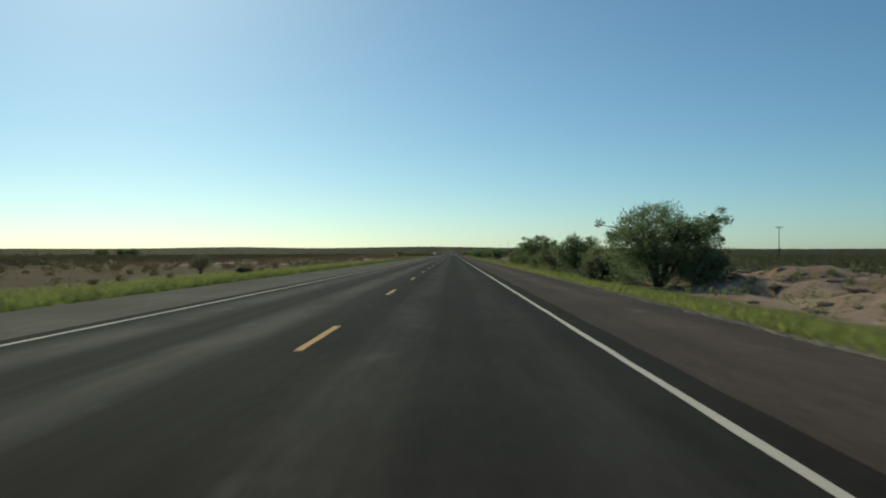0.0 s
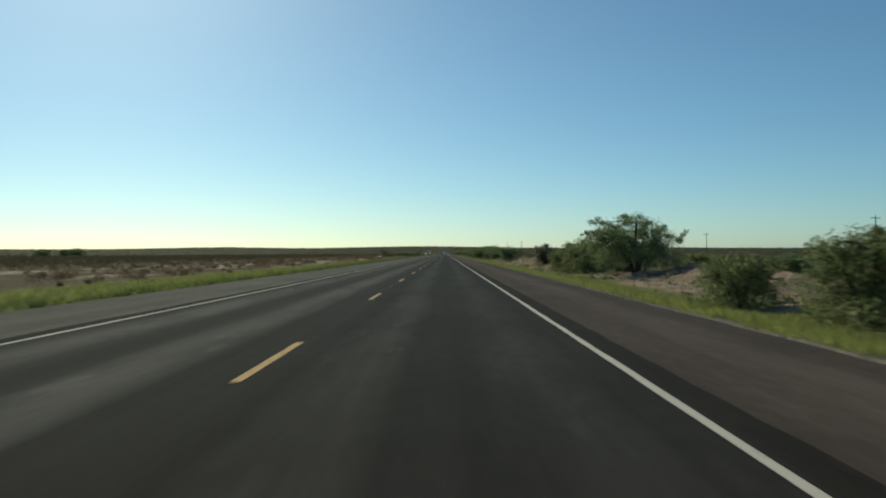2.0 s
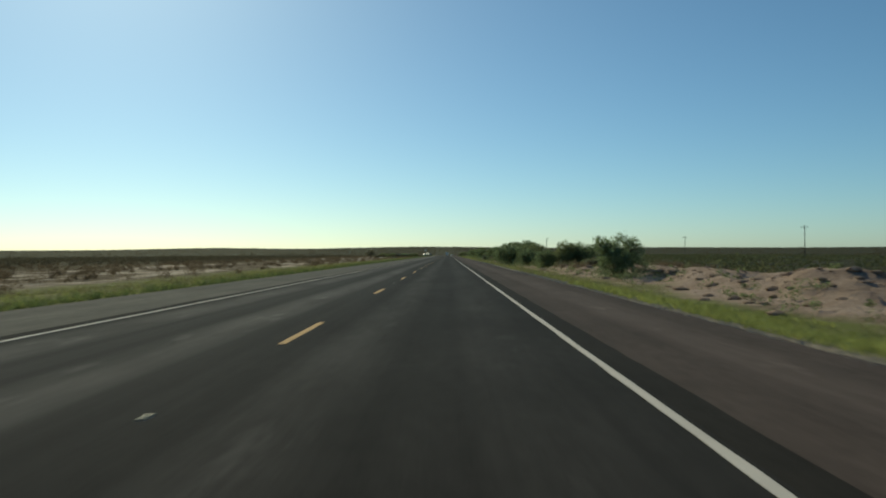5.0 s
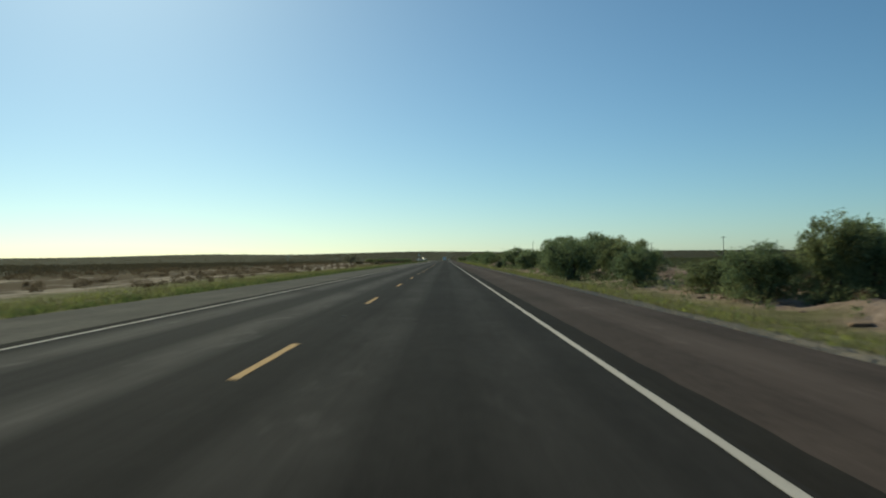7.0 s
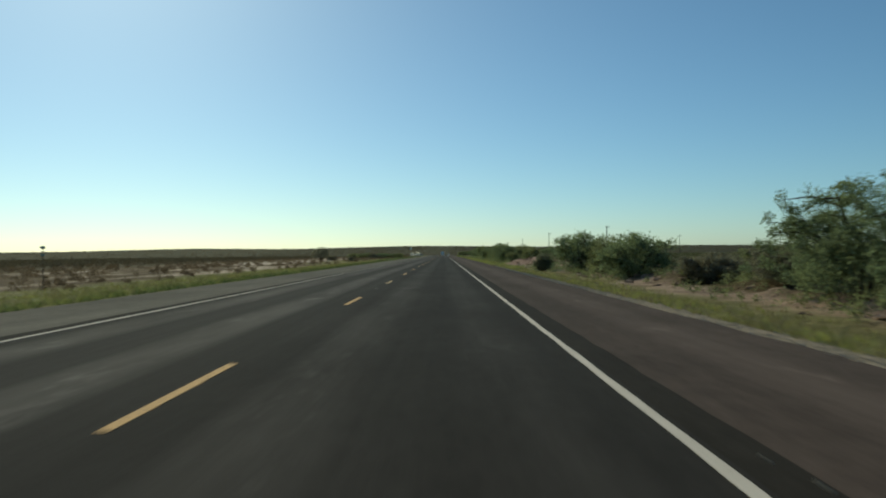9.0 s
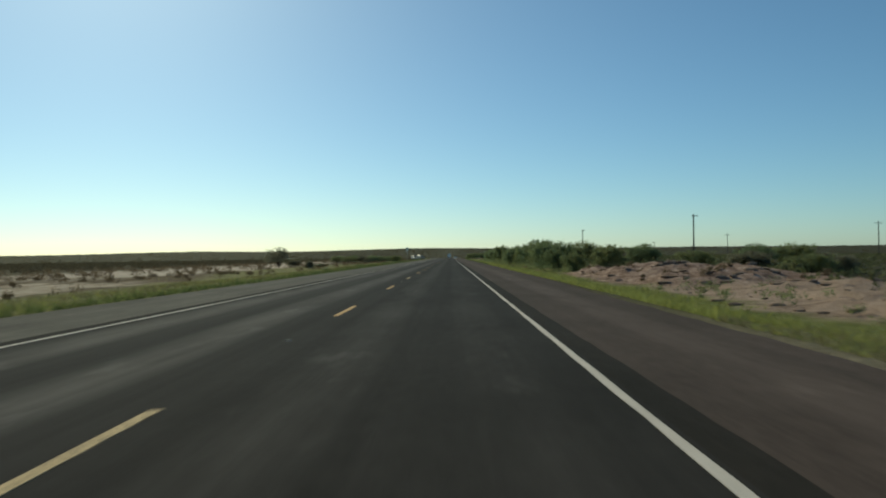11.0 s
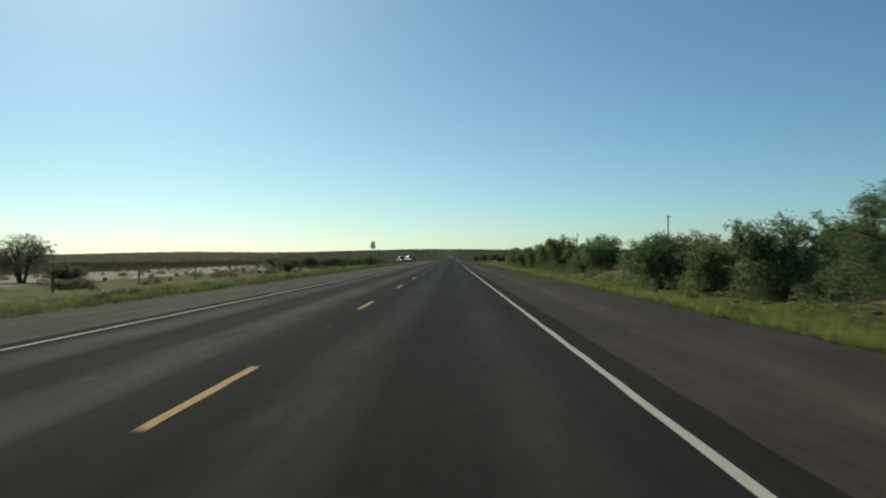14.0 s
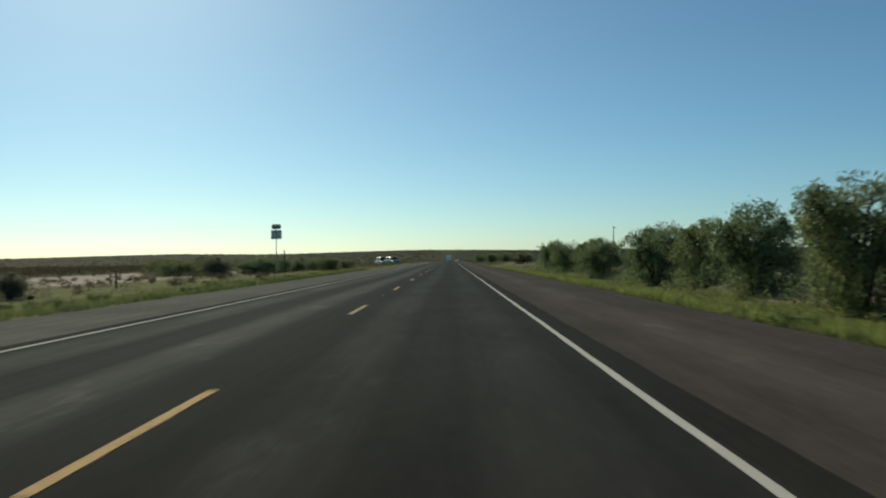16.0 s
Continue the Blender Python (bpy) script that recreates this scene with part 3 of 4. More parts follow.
BIG = "multi-stemmed mesquite tree with feathery dark green crown"
MID = "dense dark green mesquite shrub on sandy soil"
OLIVE = "rounded olive-green desert shrub beside the grassy verge"
GREY = "small grey-green desert bush on sandy ground"
DARK = "dark twiggy thicket bush on bare soil"
SPARSE = "thin-crowned mesquite standing alone on the plain"
KINDS = {}
for key, args in {
    "big0": ("mesquite_tree", 11, 4.6, 7.4, M_LEAF, BIG, "tree", 6, 0.1, 440, 54, (0.13, 0.044)),
    "big1": ("mesquite_tree", 29, 4.6, 7.4, M_LEAF, BIG, "tree", 5, 0.13, 430, 54, (0.13, 0.044)),
    "mid0": ("mesquite_shrub", 31, 3.5, 4.6, M_LEAF, MID, "shrub", 6, 0.02, 225, 31, (0.15, 0.055)),
    "mid1": ("mesquite_shrub", 42, 3.5, 4.6, M_LEAF, MID, "shrub", 5, 0.02, 225, 31, (0.15, 0.055)),
    "mid2": ("mesquite_shrub", 57, 3.5, 4.6, M_LEAF_OLIVE, OLIVE, "shrub", 6, 0.02, 225, 31, (0.15, 0.055)),
    "mid3": ("mesquite_shrub", 63, 3.5, 4.6, M_LEAF_OLIVE, OLIVE, "shrub", 5, 0.02, 225, 31, (0.15, 0.055)),
    "dark": ("thicket_bush", 71, 2.8, 3.4, M_LEAF_DARK, DARK, "bush", 7, 0.02, 150, 36),
    "grey": ("desert_bush", 83, 1.5, 2.2, M_LEAF_GREY, GREY, "bush", 6, 0.02, 120, 36, (0.11, 0.045), 0.1, 0.26, 5),
    "sparse": ("mesquite_tree", 97, 4.5, 6.2, M_LEAF_DARK, SPARSE, "tree", 5, 0.24, 400, 30, (0.12, 0.042), 0.4, 0.42, 7),
}.items():
    KINDS[key] = grow(*args)
SIZE = {"big": (4.6, 7.4), "mid": (3.5, 4.6), "dar": (2.8, 3.4), "gre": (1.5, 2.2), "spa": (4.5, 6.2)}
used = set()


def plant(kind, x, y, height, width, turn=None, group=""):
    h0, w0 = SIZE[kind[:3]]
    z = float(land(x, y)) - 0.02
    turn = (x * 37 + y * 11) % 360 if turn is None else turn
    m = pose(x, y, z, 0, 0, turn) @ Matrix.Diagonal((width / w0, width / w0, height / h0, 1))
    if kind in used:
        ob = copy_thing(KINDS[kind], m)
    else:
        ob = KINDS[kind]
        ob.matrix_basis = m
        used.add(kind)
    ob.matrix_basis = m
    if group:
        ob["group"] = group
    return ob


RIGHT = [  # kind, x, y, height, width
    ("big0", 12.7, 31.5, 4.75, 8.0), ("grey", 10.6, 36.0, 1.8, 2.6), ("mid2", 12.0, 42.0, 2.4, 4.0), ("dark", 15.5, 33.0, 2.0, 3.5),
    ("mid0", 13.2, 62.3, 3.6, 4.9), ("mid3", 12.3, 73.0, 2.5, 3.6), ("mid3", 11.8, 80.0, 1.9, 3.2), ("dark", 12.2, 67.5, 1.9, 3.0), ("mid1", 17.0, 70.0, 2.3, 4.4), ("dark", 18.5, 60.0, 1.9, 4.4), ("mid3", 12.9, 46.5, 2.1, 3.4), ("mid1", 16.5, 78.0, 2.2, 4.0),
    ("big1", 15.6, 109.3, 4.45, 8.4), ("mid3", 23.5, 118.0, 1.9, 5.0), ("dark", 27.5, 121.0, 2.0, 5.0), ("mid1", 31.0, 119.0, 2.0, 5.5), ("mid2", 14.4, 122.6, 3.2, 4.4), ("mid1", 17.6, 120.5, 3.3, 5.0), ("mid3", 13.4, 128.5, 2.3, 3.6), ("mid1", 15.0, 125.5, 2.9, 3.8),
    ("dark", 14.9, 154.0, 2.9, 3.5), ("mid0", 14.2, 202.7, 3.2, 4.0), ("grey", 18.0, 222.0, 0.9, 1.8), ("dark", 17.5, 229.0, 1.0, 2.2),
    ("mid2", 15.9, 239.6, 3.5, 3.0), ("mid1", 14.2, 241.5, 2.3, 3.6), ("mid0", 18.0, 241.0, 2.9, 5.6), ("mid3", 15.0, 249.0, 1.7, 4.0), ("mid1", 13.3, 257.0, 2.6, 3.8),
    ("mid0", 11.8, 272.2, 3.4, 4.6), ("mid2", 15.4, 271.0, 3.7, 4.6), ("mid1", 16.0, 282.6, 3.8, 5.0), ("grey", 13.9, 286.0, 1.15, 1.8),
    ("big0", 14.3, 291.6, 4.2, 7.0), ("mid0", 17.2, 292.5, 4.2, 5.4), ("big1", 15.6, 300.0, 4.2, 6.6), ("mid3", 17.5, 287.0, 3.6, 4.4), ("mid2", 18.5, 297.0, 3.0, 4.6),
    ("mid1", 14.6, 325.4, 3.3, 6.0), ("mid0", 14.2, 342.7, 3.7, 6.2), ("mid2", 15.2, 334.5, 3.1, 5.2), ("grey", 12.2, 352.0, 1.8, 2.4), ("mid3", 21.5, 321.0, 1.9, 5.4), ("mid1", 18.5, 312.0, 1.8, 5.0), ("dark", 16.6, 316.5, 1.7, 4.0), ("dark", 17.0, 308.5, 1.6, 3.6), ("mid3", 22.0, 308.0, 2.0, 5.2), ("dark", 19.5, 304.5, 1.7, 4.2), ("mid2", 25.0, 315.0, 2.2, 5.4), ("dark", 25.0, 331.0, 1.8, 5.0),
    ("mid3", 18.6, 418.0, 2.6, 4.4), ("mid1", 21.6, 415.0, 2.4, 4.4), ("mid3", 26.0, 413.0, 1.9, 4.6), ("dark", 29.5, 408.0, 1.9, 4.6), ("mid1", 33.0, 416.0, 2.9, 5.0), ("mid2", 37.5, 418.0, 3.0, 5.4), ("dark", 34.5, 404.0, 1.8, 5.0), ("mid3", 30.5, 399.0, 1.7, 4.6), ("mid3", 15.0, 418.0, 2.3, 3.2), ("mid0", 14.5, 424.0, 3.4, 4.4), ("mid2", 18.2, 431.0, 3.3, 5.0), ("mid1", 14.2, 434.0, 3.7, 4.6),
    ("mid2", 15.2, 444.0, 4.0, 5.0), ("big1", 15.0, 455.2, 4.1, 6.0), ("mid3", 17.5, 463.0, 3.1, 4.4), ("mid0", 14.7, 463.0, 3.5, 4.2), ("mid2", 14.2, 469.0, 2.7, 3.8),
    ("mid0", 13.3, 475.0, 3.2, 4.2), ("mid2", 16.4, 478.5, 3.2, 4.4), ("mid3", 15.5, 487.0, 2.5, 4.2), ("mid1", 15.5, 502.0, 3.0, 4.2), ("mid3", 18.0, 492.0, 2.3, 4.6), ("mid2", 21.0, 487.0, 2.4, 5.2), ("mid3", 22.5, 497.0, 2.3, 5.4), ("mid0", 19.5, 501.0, 2.7, 5.0),
    ("mid0", 17.6, 512.0, 3.9, 4.8), ("mid3", 15.6, 515.5, 2.9, 4.0), ("mid1", 17.2, 519.0, 3.3, 4.4), ("mid3", 15.0, 508.5, 2.4, 3.4), ("mid2", 14.8, 520.0, 4.4, 4.6), ("mid1", 14.4, 527.0, 3.9, 4.4), ("mid3", 14.8, 534.0, 3.5, 4.2),
    ("mid0", 14.2, 541.5, 3.5, 4.4), ("mid2", 16.6, 548.0, 3.8, 4.6), ("mid1", 14.0, 557.0, 3.3, 4.4), ("mid3", 15.2, 566.0, 3.5, 4.8),
    ("mid0", 14.6, 578.0, 3.3, 4.6), ("big0", 15.4, 593.0, 4.0, 5.6), ("mid1", 17.0, 606.0, 3.4, 5.0),
    ("mid2", 19.0, 668.0, 3.0, 4.6), ("mid0", 17.0, 705.0, 3.2, 5.0), ("mid3", 15.0, 738.0, 3.0, 5.0), ("mid1", 18.0, 770.0, 3.2, 5.2),
    ("mid2", 14.0, 810.0, 3.4, 5.2), ("mid0", 17.0, 860.0, 3.6, 6.0),
]
for kind, x, y, h, w in RIGHT:
    plant(kind, x, y, h, w, group="roadside mesquites")
LEFT = [
    ("sparse", -33.2, 496.0, 4.4, 7.2), ("dark", -20.8, 463.0, 1.45, 1.5), ("dark", -30.6, 498.0, 1.5, 3.2), ("grey", -22.0, 482.0, 0.6, 2.8), ("dark", -19.5, 533.5, 1.35, 1.6),
    ("dark", -27.0, 591.0, 2.4, 4.0), ("mid3", -31.5, 590.0, 2.0, 6.5), ("mid1", -24.0, 612.0, 2.3, 5.4), ("mid0", -21.5, 630.0, 2.2, 5.2),
    ("dark", -26.0, 641.0, 2.3, 5.0), ("mid3", -20.0, 657.0, 2.0, 5.2), ("mid1", -26.0, 603.0, 2.0, 5.0), ("mid3", -23.5, 622.0, 2.1, 5.0), ("mid0", -21.5, 645.0, 2.0, 5.0), ("sparse", -20.3, 57.8, 1.9, 2.6), ("dark", -15.6, 54.4, 0.7, 1.6),
    ("mid3", -36.0, 598.0, 2.5, 6.5), ("mid1", -30.5, 600.0, 2.6, 6.0), ("mid0", -25.0, 606.0, 2.5, 5.6), ("mid3", -18.5, 626.0, 2.3, 5.0), ("dark", -33.0, 604.0, 2.6, 5.6),
    ("big1", -210.0, 492.0, 5.6, 12.0), ("big0", -220.0, 500.0, 5.2, 12.0), ("big1", -232.0, 497.0, 4.8, 12.0),
]
for kind, x, y, h, w in LEFT:
    plant(kind, x, y, h, w)


def scatter_brush(name, seed, count, region, size, mat, label, per, leaf, spread=0.42, flat=1.0):
    """Low brush too many to count, as one thing."""
    rs = np.random.RandomState(seed)
    x0, x1, y0, y1, keep = region
    x, y = rs.uniform(x0, x1, count), rs.uniform(y0, y1, count)
    ok = keep(x, y, rs)
    x, y = x[ok], y[ok]
    s = rs.uniform(size[0], size[1], len(x)) * rs.uniform(0.6, 1.2, len(x))
    centres, radii = [], []
    for k in range(4):
        off = rs.normal(0, spread, (len(x), 2)) * s[:, None]
        zz = land(x + off[:, 0], y + off[:, 1]) + s * flat * rs.uniform(0.2, 0.6, len(x))
        centres.append(np.stack([x + off[:, 0], y + off[:, 1], zz], 1))
        radii.append(s * rs.uniform(0.4, 0.65, len(x)))
    v, f = leaf_cloud(rs, np.concatenate(centres), np.concatenate(radii), per, leaf[0], leaf[1], 0.0)
    ob = link_mesh(name, v, f, mat)
    return tagged(ob, label, "scrub", kind="stuff")


def patchy(x, y, rs, size=18.0, seed=21, cut=0.0):
    return waves(x, y, seed, size) + rs.normal(0, 0.5, len(x)) > cut


scatter_brush("low_scrub", 5, 3800, (-66, -17, 0, 720, lambda x, y, rs: patchy(x, y, rs)), (0.4, 1.0), M_SCRUB, "low brown dry scrub over the sandy flat", 34, (0.13, 0.06), 0.34, 0.85)
scatter_brush("far_brush", 6, 7000, (-210, -58, 0, 1100, lambda x, y, rs: patchy(x, y, rs, 60.0, 22, -0.8)), (0.9, 1.8), M_FAR, "dark brown-olive brush covering the far plain", 11, (0.4, 0.2), 0.9, 0.75)
scatter_brush("plain_brush", 8, 7000, (20, 190, 0, 1100, lambda x, y, rs: patchy(x, y, rs, 40.0, 23, -0.8)), (0.6, 1.5), M_PLAIN, "olive-green brush covering the plain behind the berm", 11, (0.34, 0.17), 0.9, 0.8)
scatter_brush("horizon_brush", 10, 7500, (-1300, 1300, 350, 2300, lambda x, y, rs: (np.abs(x) > 40) & ((np.abs(x) > 300) | (y > 1050))), (1.0, 2.2), M_FAR, "brush dotting the distant ridges", 5, (1.3, 0.7), 1.3, 0.6)
scatter_brush("horizon_brush", 14, 3000, (-330, 330, 880, 2350, lambda x, y, rs: np.abs(x) > 12), (1.0, 2.0), M_FAR, "brush dotting the distant ridge beyond the crest", 8, (0.9, 0.5), 1.2, 0.6)
scatter_brush("scrub_mounds", 15, 210, (-58, -23, 60, 430, lambda x, y, rs: patchy(x, y, rs, 26.0, 30, 0.0)), (0.75, 1.35), M_SCRUB, "rounded olive-brown scrub mounds on the pale flat", 110, (0.13, 0.055), 0.62, 0.6)
scatter_brush("berm_weeds", 9, 4200, (12.4, 27, 5, 640, lambda x, y, rs: patchy(x, y, rs, 15.0, 24, 0.1) & ((y < 379) | (y > 414))), (0.2, 0.7), M_LEAF_OLIVE, "low weeds on the bare soil", 12, (0.12, 0.05))

scatter_brush("bank_brush", 12, 420, (13.6, 27, 204, 246, lambda x, y, rs: patchy(x, y, rs, 7.0, 25, -0.1)), (0.3, 0.8), M_SCRUB, "brown dry brush on the rough bank", 26, (0.13, 0.05))
scatter_brush("bank_brush", 13, 90, (14.2, 26, 380, 412, lambda x, y, rs: patchy(x, y, rs, 6.0, 26, 0.2)), (0.2, 0.5), M_SCRUB, "brown dry brush on the rough bank", 26, (0.12, 0.05))
scatter_brush("hedge_foot", 17, 480, (13.2, 18.5, 417, 628, lambda x, y, rs: x > 14.0 + 1.2 * waves(x, y, 27, 11.0)), (0.4, 0.9), M_LEAF, "tangled green weeds along the foot of the thicket", 44, (0.13, 0.05))


def undergrowth(seed):
    """Weeds and saplings filling the foot of the roadside trees."""
    rs = np.random.RandomState(seed)
    cs, rad = [], []
    for kind, x, y, h, w in RIGHT:
        for k in range(16):
            px, py = x + rs.normal(0, 0.42 * w), y + rs.normal(0, 0.55 * w)
            if px < 10.2:
                continue
            s = rs.uniform(0.25, 0.75)
            for j in range(2):
                cs.append((px + rs.normal(0, 0.3), py + rs.normal(0, 0.3), s * rs.uniform(0.2, 0.9)))
                rad.append(s * 0.6)
    cs = np.array(cs)
    cs[:, 2] += land(cs[:, 0], cs[:, 1])
    v, f = leaf_cloud(rs, np.array(cs), np.array(rad), 40, 0.13, 0.045, 0.0)
    return tagged(link_mesh("undergrowth", v, f, M_LEAF_OLIVE), "weedy green undergrowth at the foot of the trees", "undergrowth", kind="stuff")


undergrowth(41)


def grass(name, seed, count, x0, x1, y0, y1, hmin, hmax, mat, label):
    """Tufts of upright blades, thicker near the pavement's edge."""
    rs = np.random.RandomState(seed)
    u = rs.uniform(0, 1, count)
    x = x0 + (x1 - x0) * u ** 1.5
    y = rs.uniform(y0, y1, count)
    fade = np.abs(x - x0) / abs(x1 - x0) + 0.35 * waves(x, y, seed, 7.0)
    ok = rs.uniform(0, 1, count) > fade * 0.9
    x, y = x[ok], y[ok]
    z = land(x, y)
    n, blades = len(x), 6
    tall = rs.uniform(hmin, hmax, n) * (1 + 0.35 * waves(x, y, seed + 1, 3.0))
    X, Y, Zb, H = (np.repeat(q, blades) for q in (x, y, z, tall))
    k = len(X)
    ang = rs.uniform(0, 2 * math.pi, k)
    spread = rs.uniform(0, 0.10, k)
    px, py = X + spread * np.cos(ang), Y + spread * np.sin(ang)
    wid = rs.uniform(0.008, 0.019, k)
    side = np.stack([-np.sin(ang + 0.6), np.cos(ang + 0.6), np.zeros(k)], 1) * wid[:, None]
    base = np.stack([px, py, Zb - 0.02], 1)
    hh = H * rs.uniform(0.6, 1.1, k)
    tip = base + np.stack([np.cos(ang) * hh * 0.6, np.sin(ang) * hh * 0.6, hh], 1)
    v = np.stack([base - side, base + side, tip], 1).reshape(-1, 3)
    f = np.arange(k * 3).reshape(k, 3)
    ob = link_mesh(name, v, f, mat)
    return tagged(ob, label, "grass", kind="stuff")


grass("verge_grass", 13, 25000, 6.72, 12.0, -5, 178, 0.06, 0.21, M_GRASS, "green grass along the paved shoulder")
grass("verge_grass", 22, 9000, 6.9, 12.0, 178, 352, 0.05, 0.18, M_GRASS, "thin green grass along the paved shoulder")
grass("dry_grass", 23, 11000, 6.9, 12.0, 178, 352, 0.05, 0.18, M_DRY, "straw-coloured dry grass along the paved shoulder")
grass("verge_grass", 29, 15000, 7.05, 12.3, 352, 435, 0.08, 0.23, M_GRASS, "green grass along the paved shoulder")
grass("verge_grass", 24, 29000, 7.4, 12.5, 435, 600, 0.08, 0.25, M_GRASS, "green grass along the paved shoulder")
grass("verge_grass", 14, 19000, -7.15, -21.0, 5, 150, 0.07, 0.22, M_GRASS, "green grass along the paved shoulder")
grass("verge_grass", 27, 13000, -7.15, -19.5, 150, 365, 0.06, 0.2, M_GRASS, "thin green grass along the paved shoulder")
grass("dry_grass", 28, 14000, -7.4, -21.0, 150, 365, 0.07, 0.22, M_DRY, "straw-coloured dry grass along the paved shoulder")
grass("verge_grass", 19, 9000, -7.55, -17.0, 365, 700, 0.06, 0.2, M_GRASS, "patchy green grass along the paved shoulder")
grass("dry_grass", 18, 15000, -7.6, -19.0, 365, 700, 0.07, 0.22, M_DRY, "straw-coloured dry grass along the paved shoulder")
grass("dry_grass", 15, 8000, 8.2, 14.0, -5, 640, 0.10, 0.25, M_DRY, "straw-coloured dry grass among the green")
# real tufts; the darker leaf colour also paints the edge's shade
grass("edge_grass", 25, 13000, -7.05, -8.2, 0, 580, 0.12, 0.3, M_WEED, "rank green grass at the pavement's edge, its shade put into the dark colour")
grass("edge_grass", 26, 3000, 7.15, 8.1, 372, 580, 0.1, 0.24, M_WEED, "rank dark green grass at the shoulder's dirt edge")
scatter_brush("weed_clumps", 61, 95, (-12.0, -7.7, 405, 575, lambda x, y, rs: patchy(x, y, rs, 9.0, 28, -0.2)), (0.22, 0.5), M_WEED, "low dark green weed clumps in the verge grass", 60, (0.11, 0.04), 0.75, 0.55)
scatter_brush("weed_clumps", 62, 70, (7.6, 9.4, 372, 560, lambda x, y, rs: patchy(x, y, rs, 8.0, 29, -0.1)), (0.14, 0.34), M_WEED, "low dark green weed clumps in the verge grass", 60, (0.09, 0.035), 0.7, 0.5)
grass("dry_grass", 16, 9000, -9.0, -24.0, 5, 700, 0.10, 0.25, M_DRY, "straw-coloured dry grass among the green")


# ---- poles, signs, vehicles, small things ----
def cross_arm_pole(x, y, height, arms=1, lean=0.0):
    thing = empty("utility_pole", pose(x, y, float(land(x, y)) - 0.3, lean, 0, 4), "weathered wooden utility pole with a cross-arm, on the brushy plain", "utility pole", "power line")
    bm = bmesh.new()
    limb(bm, [Vector((0, 0, 0)), Vector((0.02, 0, height * 0.5)), Vector((0, 0, height))], 0.17, 0.11, 8)
    part("pole", bm, M_WOOD, thing)
    for k in range(arms):
        zt = height - 0.75 - 0.9 * k
        bm = bmesh.new()
        box(bm, -1.35, -0.07, zt, 1.35, 0.07, zt + 0.15, 0.015)
        arm = part("cross_arm", bm, M_WOOD, thing)
        for xi in (-1.2, -0.6, 0.6, 1.2):
            bm = bmesh.new()
            tube(bm, (xi, 0, zt + 0.13), (xi, 0, zt + 0.34), 0.035, 0.05, 6)
            part("insulator", bm, M_GALV, arm)
    return thing


for x, y, h in ((99.0, 88.0, 11.0), (110.9, 248.1, 11.5), (122.8, 408.3, 11.3), (133.8, 574.8, 11.3), (135.5, 708.0, 11.2), (146.0, 880.0, 11.2), (156.0, 1040.0, 11.2)):
    cross_arm_pole(x, y, h)


def side_arm_pole(x, y, height):
    thing = empty("utility_pole", pose(x, y, float(land(x, y)) - 0.3), "tall thin wooden pole with a short side bracket", "utility pole", "service line")
    bm = bmesh.new()
    limb(bm, [Vector((0, 0, 0)), Vector((-0.03, 0, height * 0.55)), Vector((0, 0, height))], 0.16, 0.10, 8)
    part("pole", bm, M_WOOD, thing)
    bm = bmesh.new()
    box(bm, -0.25, -0.05, height - 0.32, 0.72, 0.05, height - 0.2, 0.012)
    part("bracket", bm, M_WOOD, thing)
    for xi in (-0.15, 0.62):
        bm = bmesh.new()
        tube(bm, (xi, 0, height - 0.2), (xi, 0, height - 0.02), 0.04, 0.055, 6)
        part("insulator", bm, M_GALV, thing)
    return thing


for x, y, h in ((43.1, 467.3, 8.6), (44.7, 584.6, 10.0), (46.0, 702.0, 10.0), (47.5, 820.0, 10.0)):
    side_arm_pole(x, y, h)


def rounded_plate(bm, cx, cz, w, h, r, y0, y1):
    outline = []
    for qx, qz, a0 in ((1, 1, 0), (-1, 1, 90), (-1, -1, 180), (1, -1, 270)):
        for k in range(5):
            th = radians(a0 + 22.5 * k)
            outline.append((cx + qx * (w / 2 - r) + r * math.cos(th), cz + qz * (h / 2 - r) + r * math.sin(th)))
    lo = [bm.verts.new((px, y0, pz)) for px, pz in outline]
    hi = [bm.verts.new((px, y1, pz)) for px, pz in outline]
    n = len(outline)
    bm.faces.new(lo)
    bm.faces.new(hi[::-1])
    for k in range(n):
        bm.faces.new((lo[k], hi[k], hi[(k + 1) % n], lo[(k + 1) % n]))


def road_sign(x, y):
    z = float(land(x, y))
    top = 3.62 - z
    thing = empty("road_sign", pose(x, y, z, 0, 0, -4), "route marker sign seen from its bare metal back", "road sign")
    bm = bmesh.new()
    tube(bm, (0, 0, -0.3), (0, 0, top - 0.1), 0.032, 0.032, 10)
    part("post", bm, M_GALV, thing)
    bm = bmesh.new()
    rounded_plate(bm, 0, top - 0.16, 0.61, 0.31, 0.04, 0.04, 0.044)
    part("sign_plate", bm, M_DULL, thing, "dull dark back of the upper plate")
    for sx in (-0.19, 0.19):
        bm = bmesh.new()
        rounded_plate(bm, sx, top - 0.70, 0.36, 0.62, 0.08, 0.04, 0.044)
        part("sign_plate", bm, M_ALU, thing)
    for zz in (top - 0.16, top - 0.52, top - 0.88):
        bm = bmesh.new()
        box(bm, -0.36, 0.012, zz - 0.02, 0.36, 0.038, zz + 0.02, 0.004)
        part("bracket", bm, M_GALV, thing)
    return thing


road_sign(-9.7, 547.9)
stake = empty("delineator_post", pose(-9.3, 548.6, float(land(-9.3, 548.6))), "thin weathered roadside marker post in grass", "post")
bm = bmesh.new()
tube(bm, (0, 0, -0.2), (0, 0, 2.0), 0.03, 0.03, 8)
part("post", bm, M_WOOD, stake)
bm = bmesh.new()
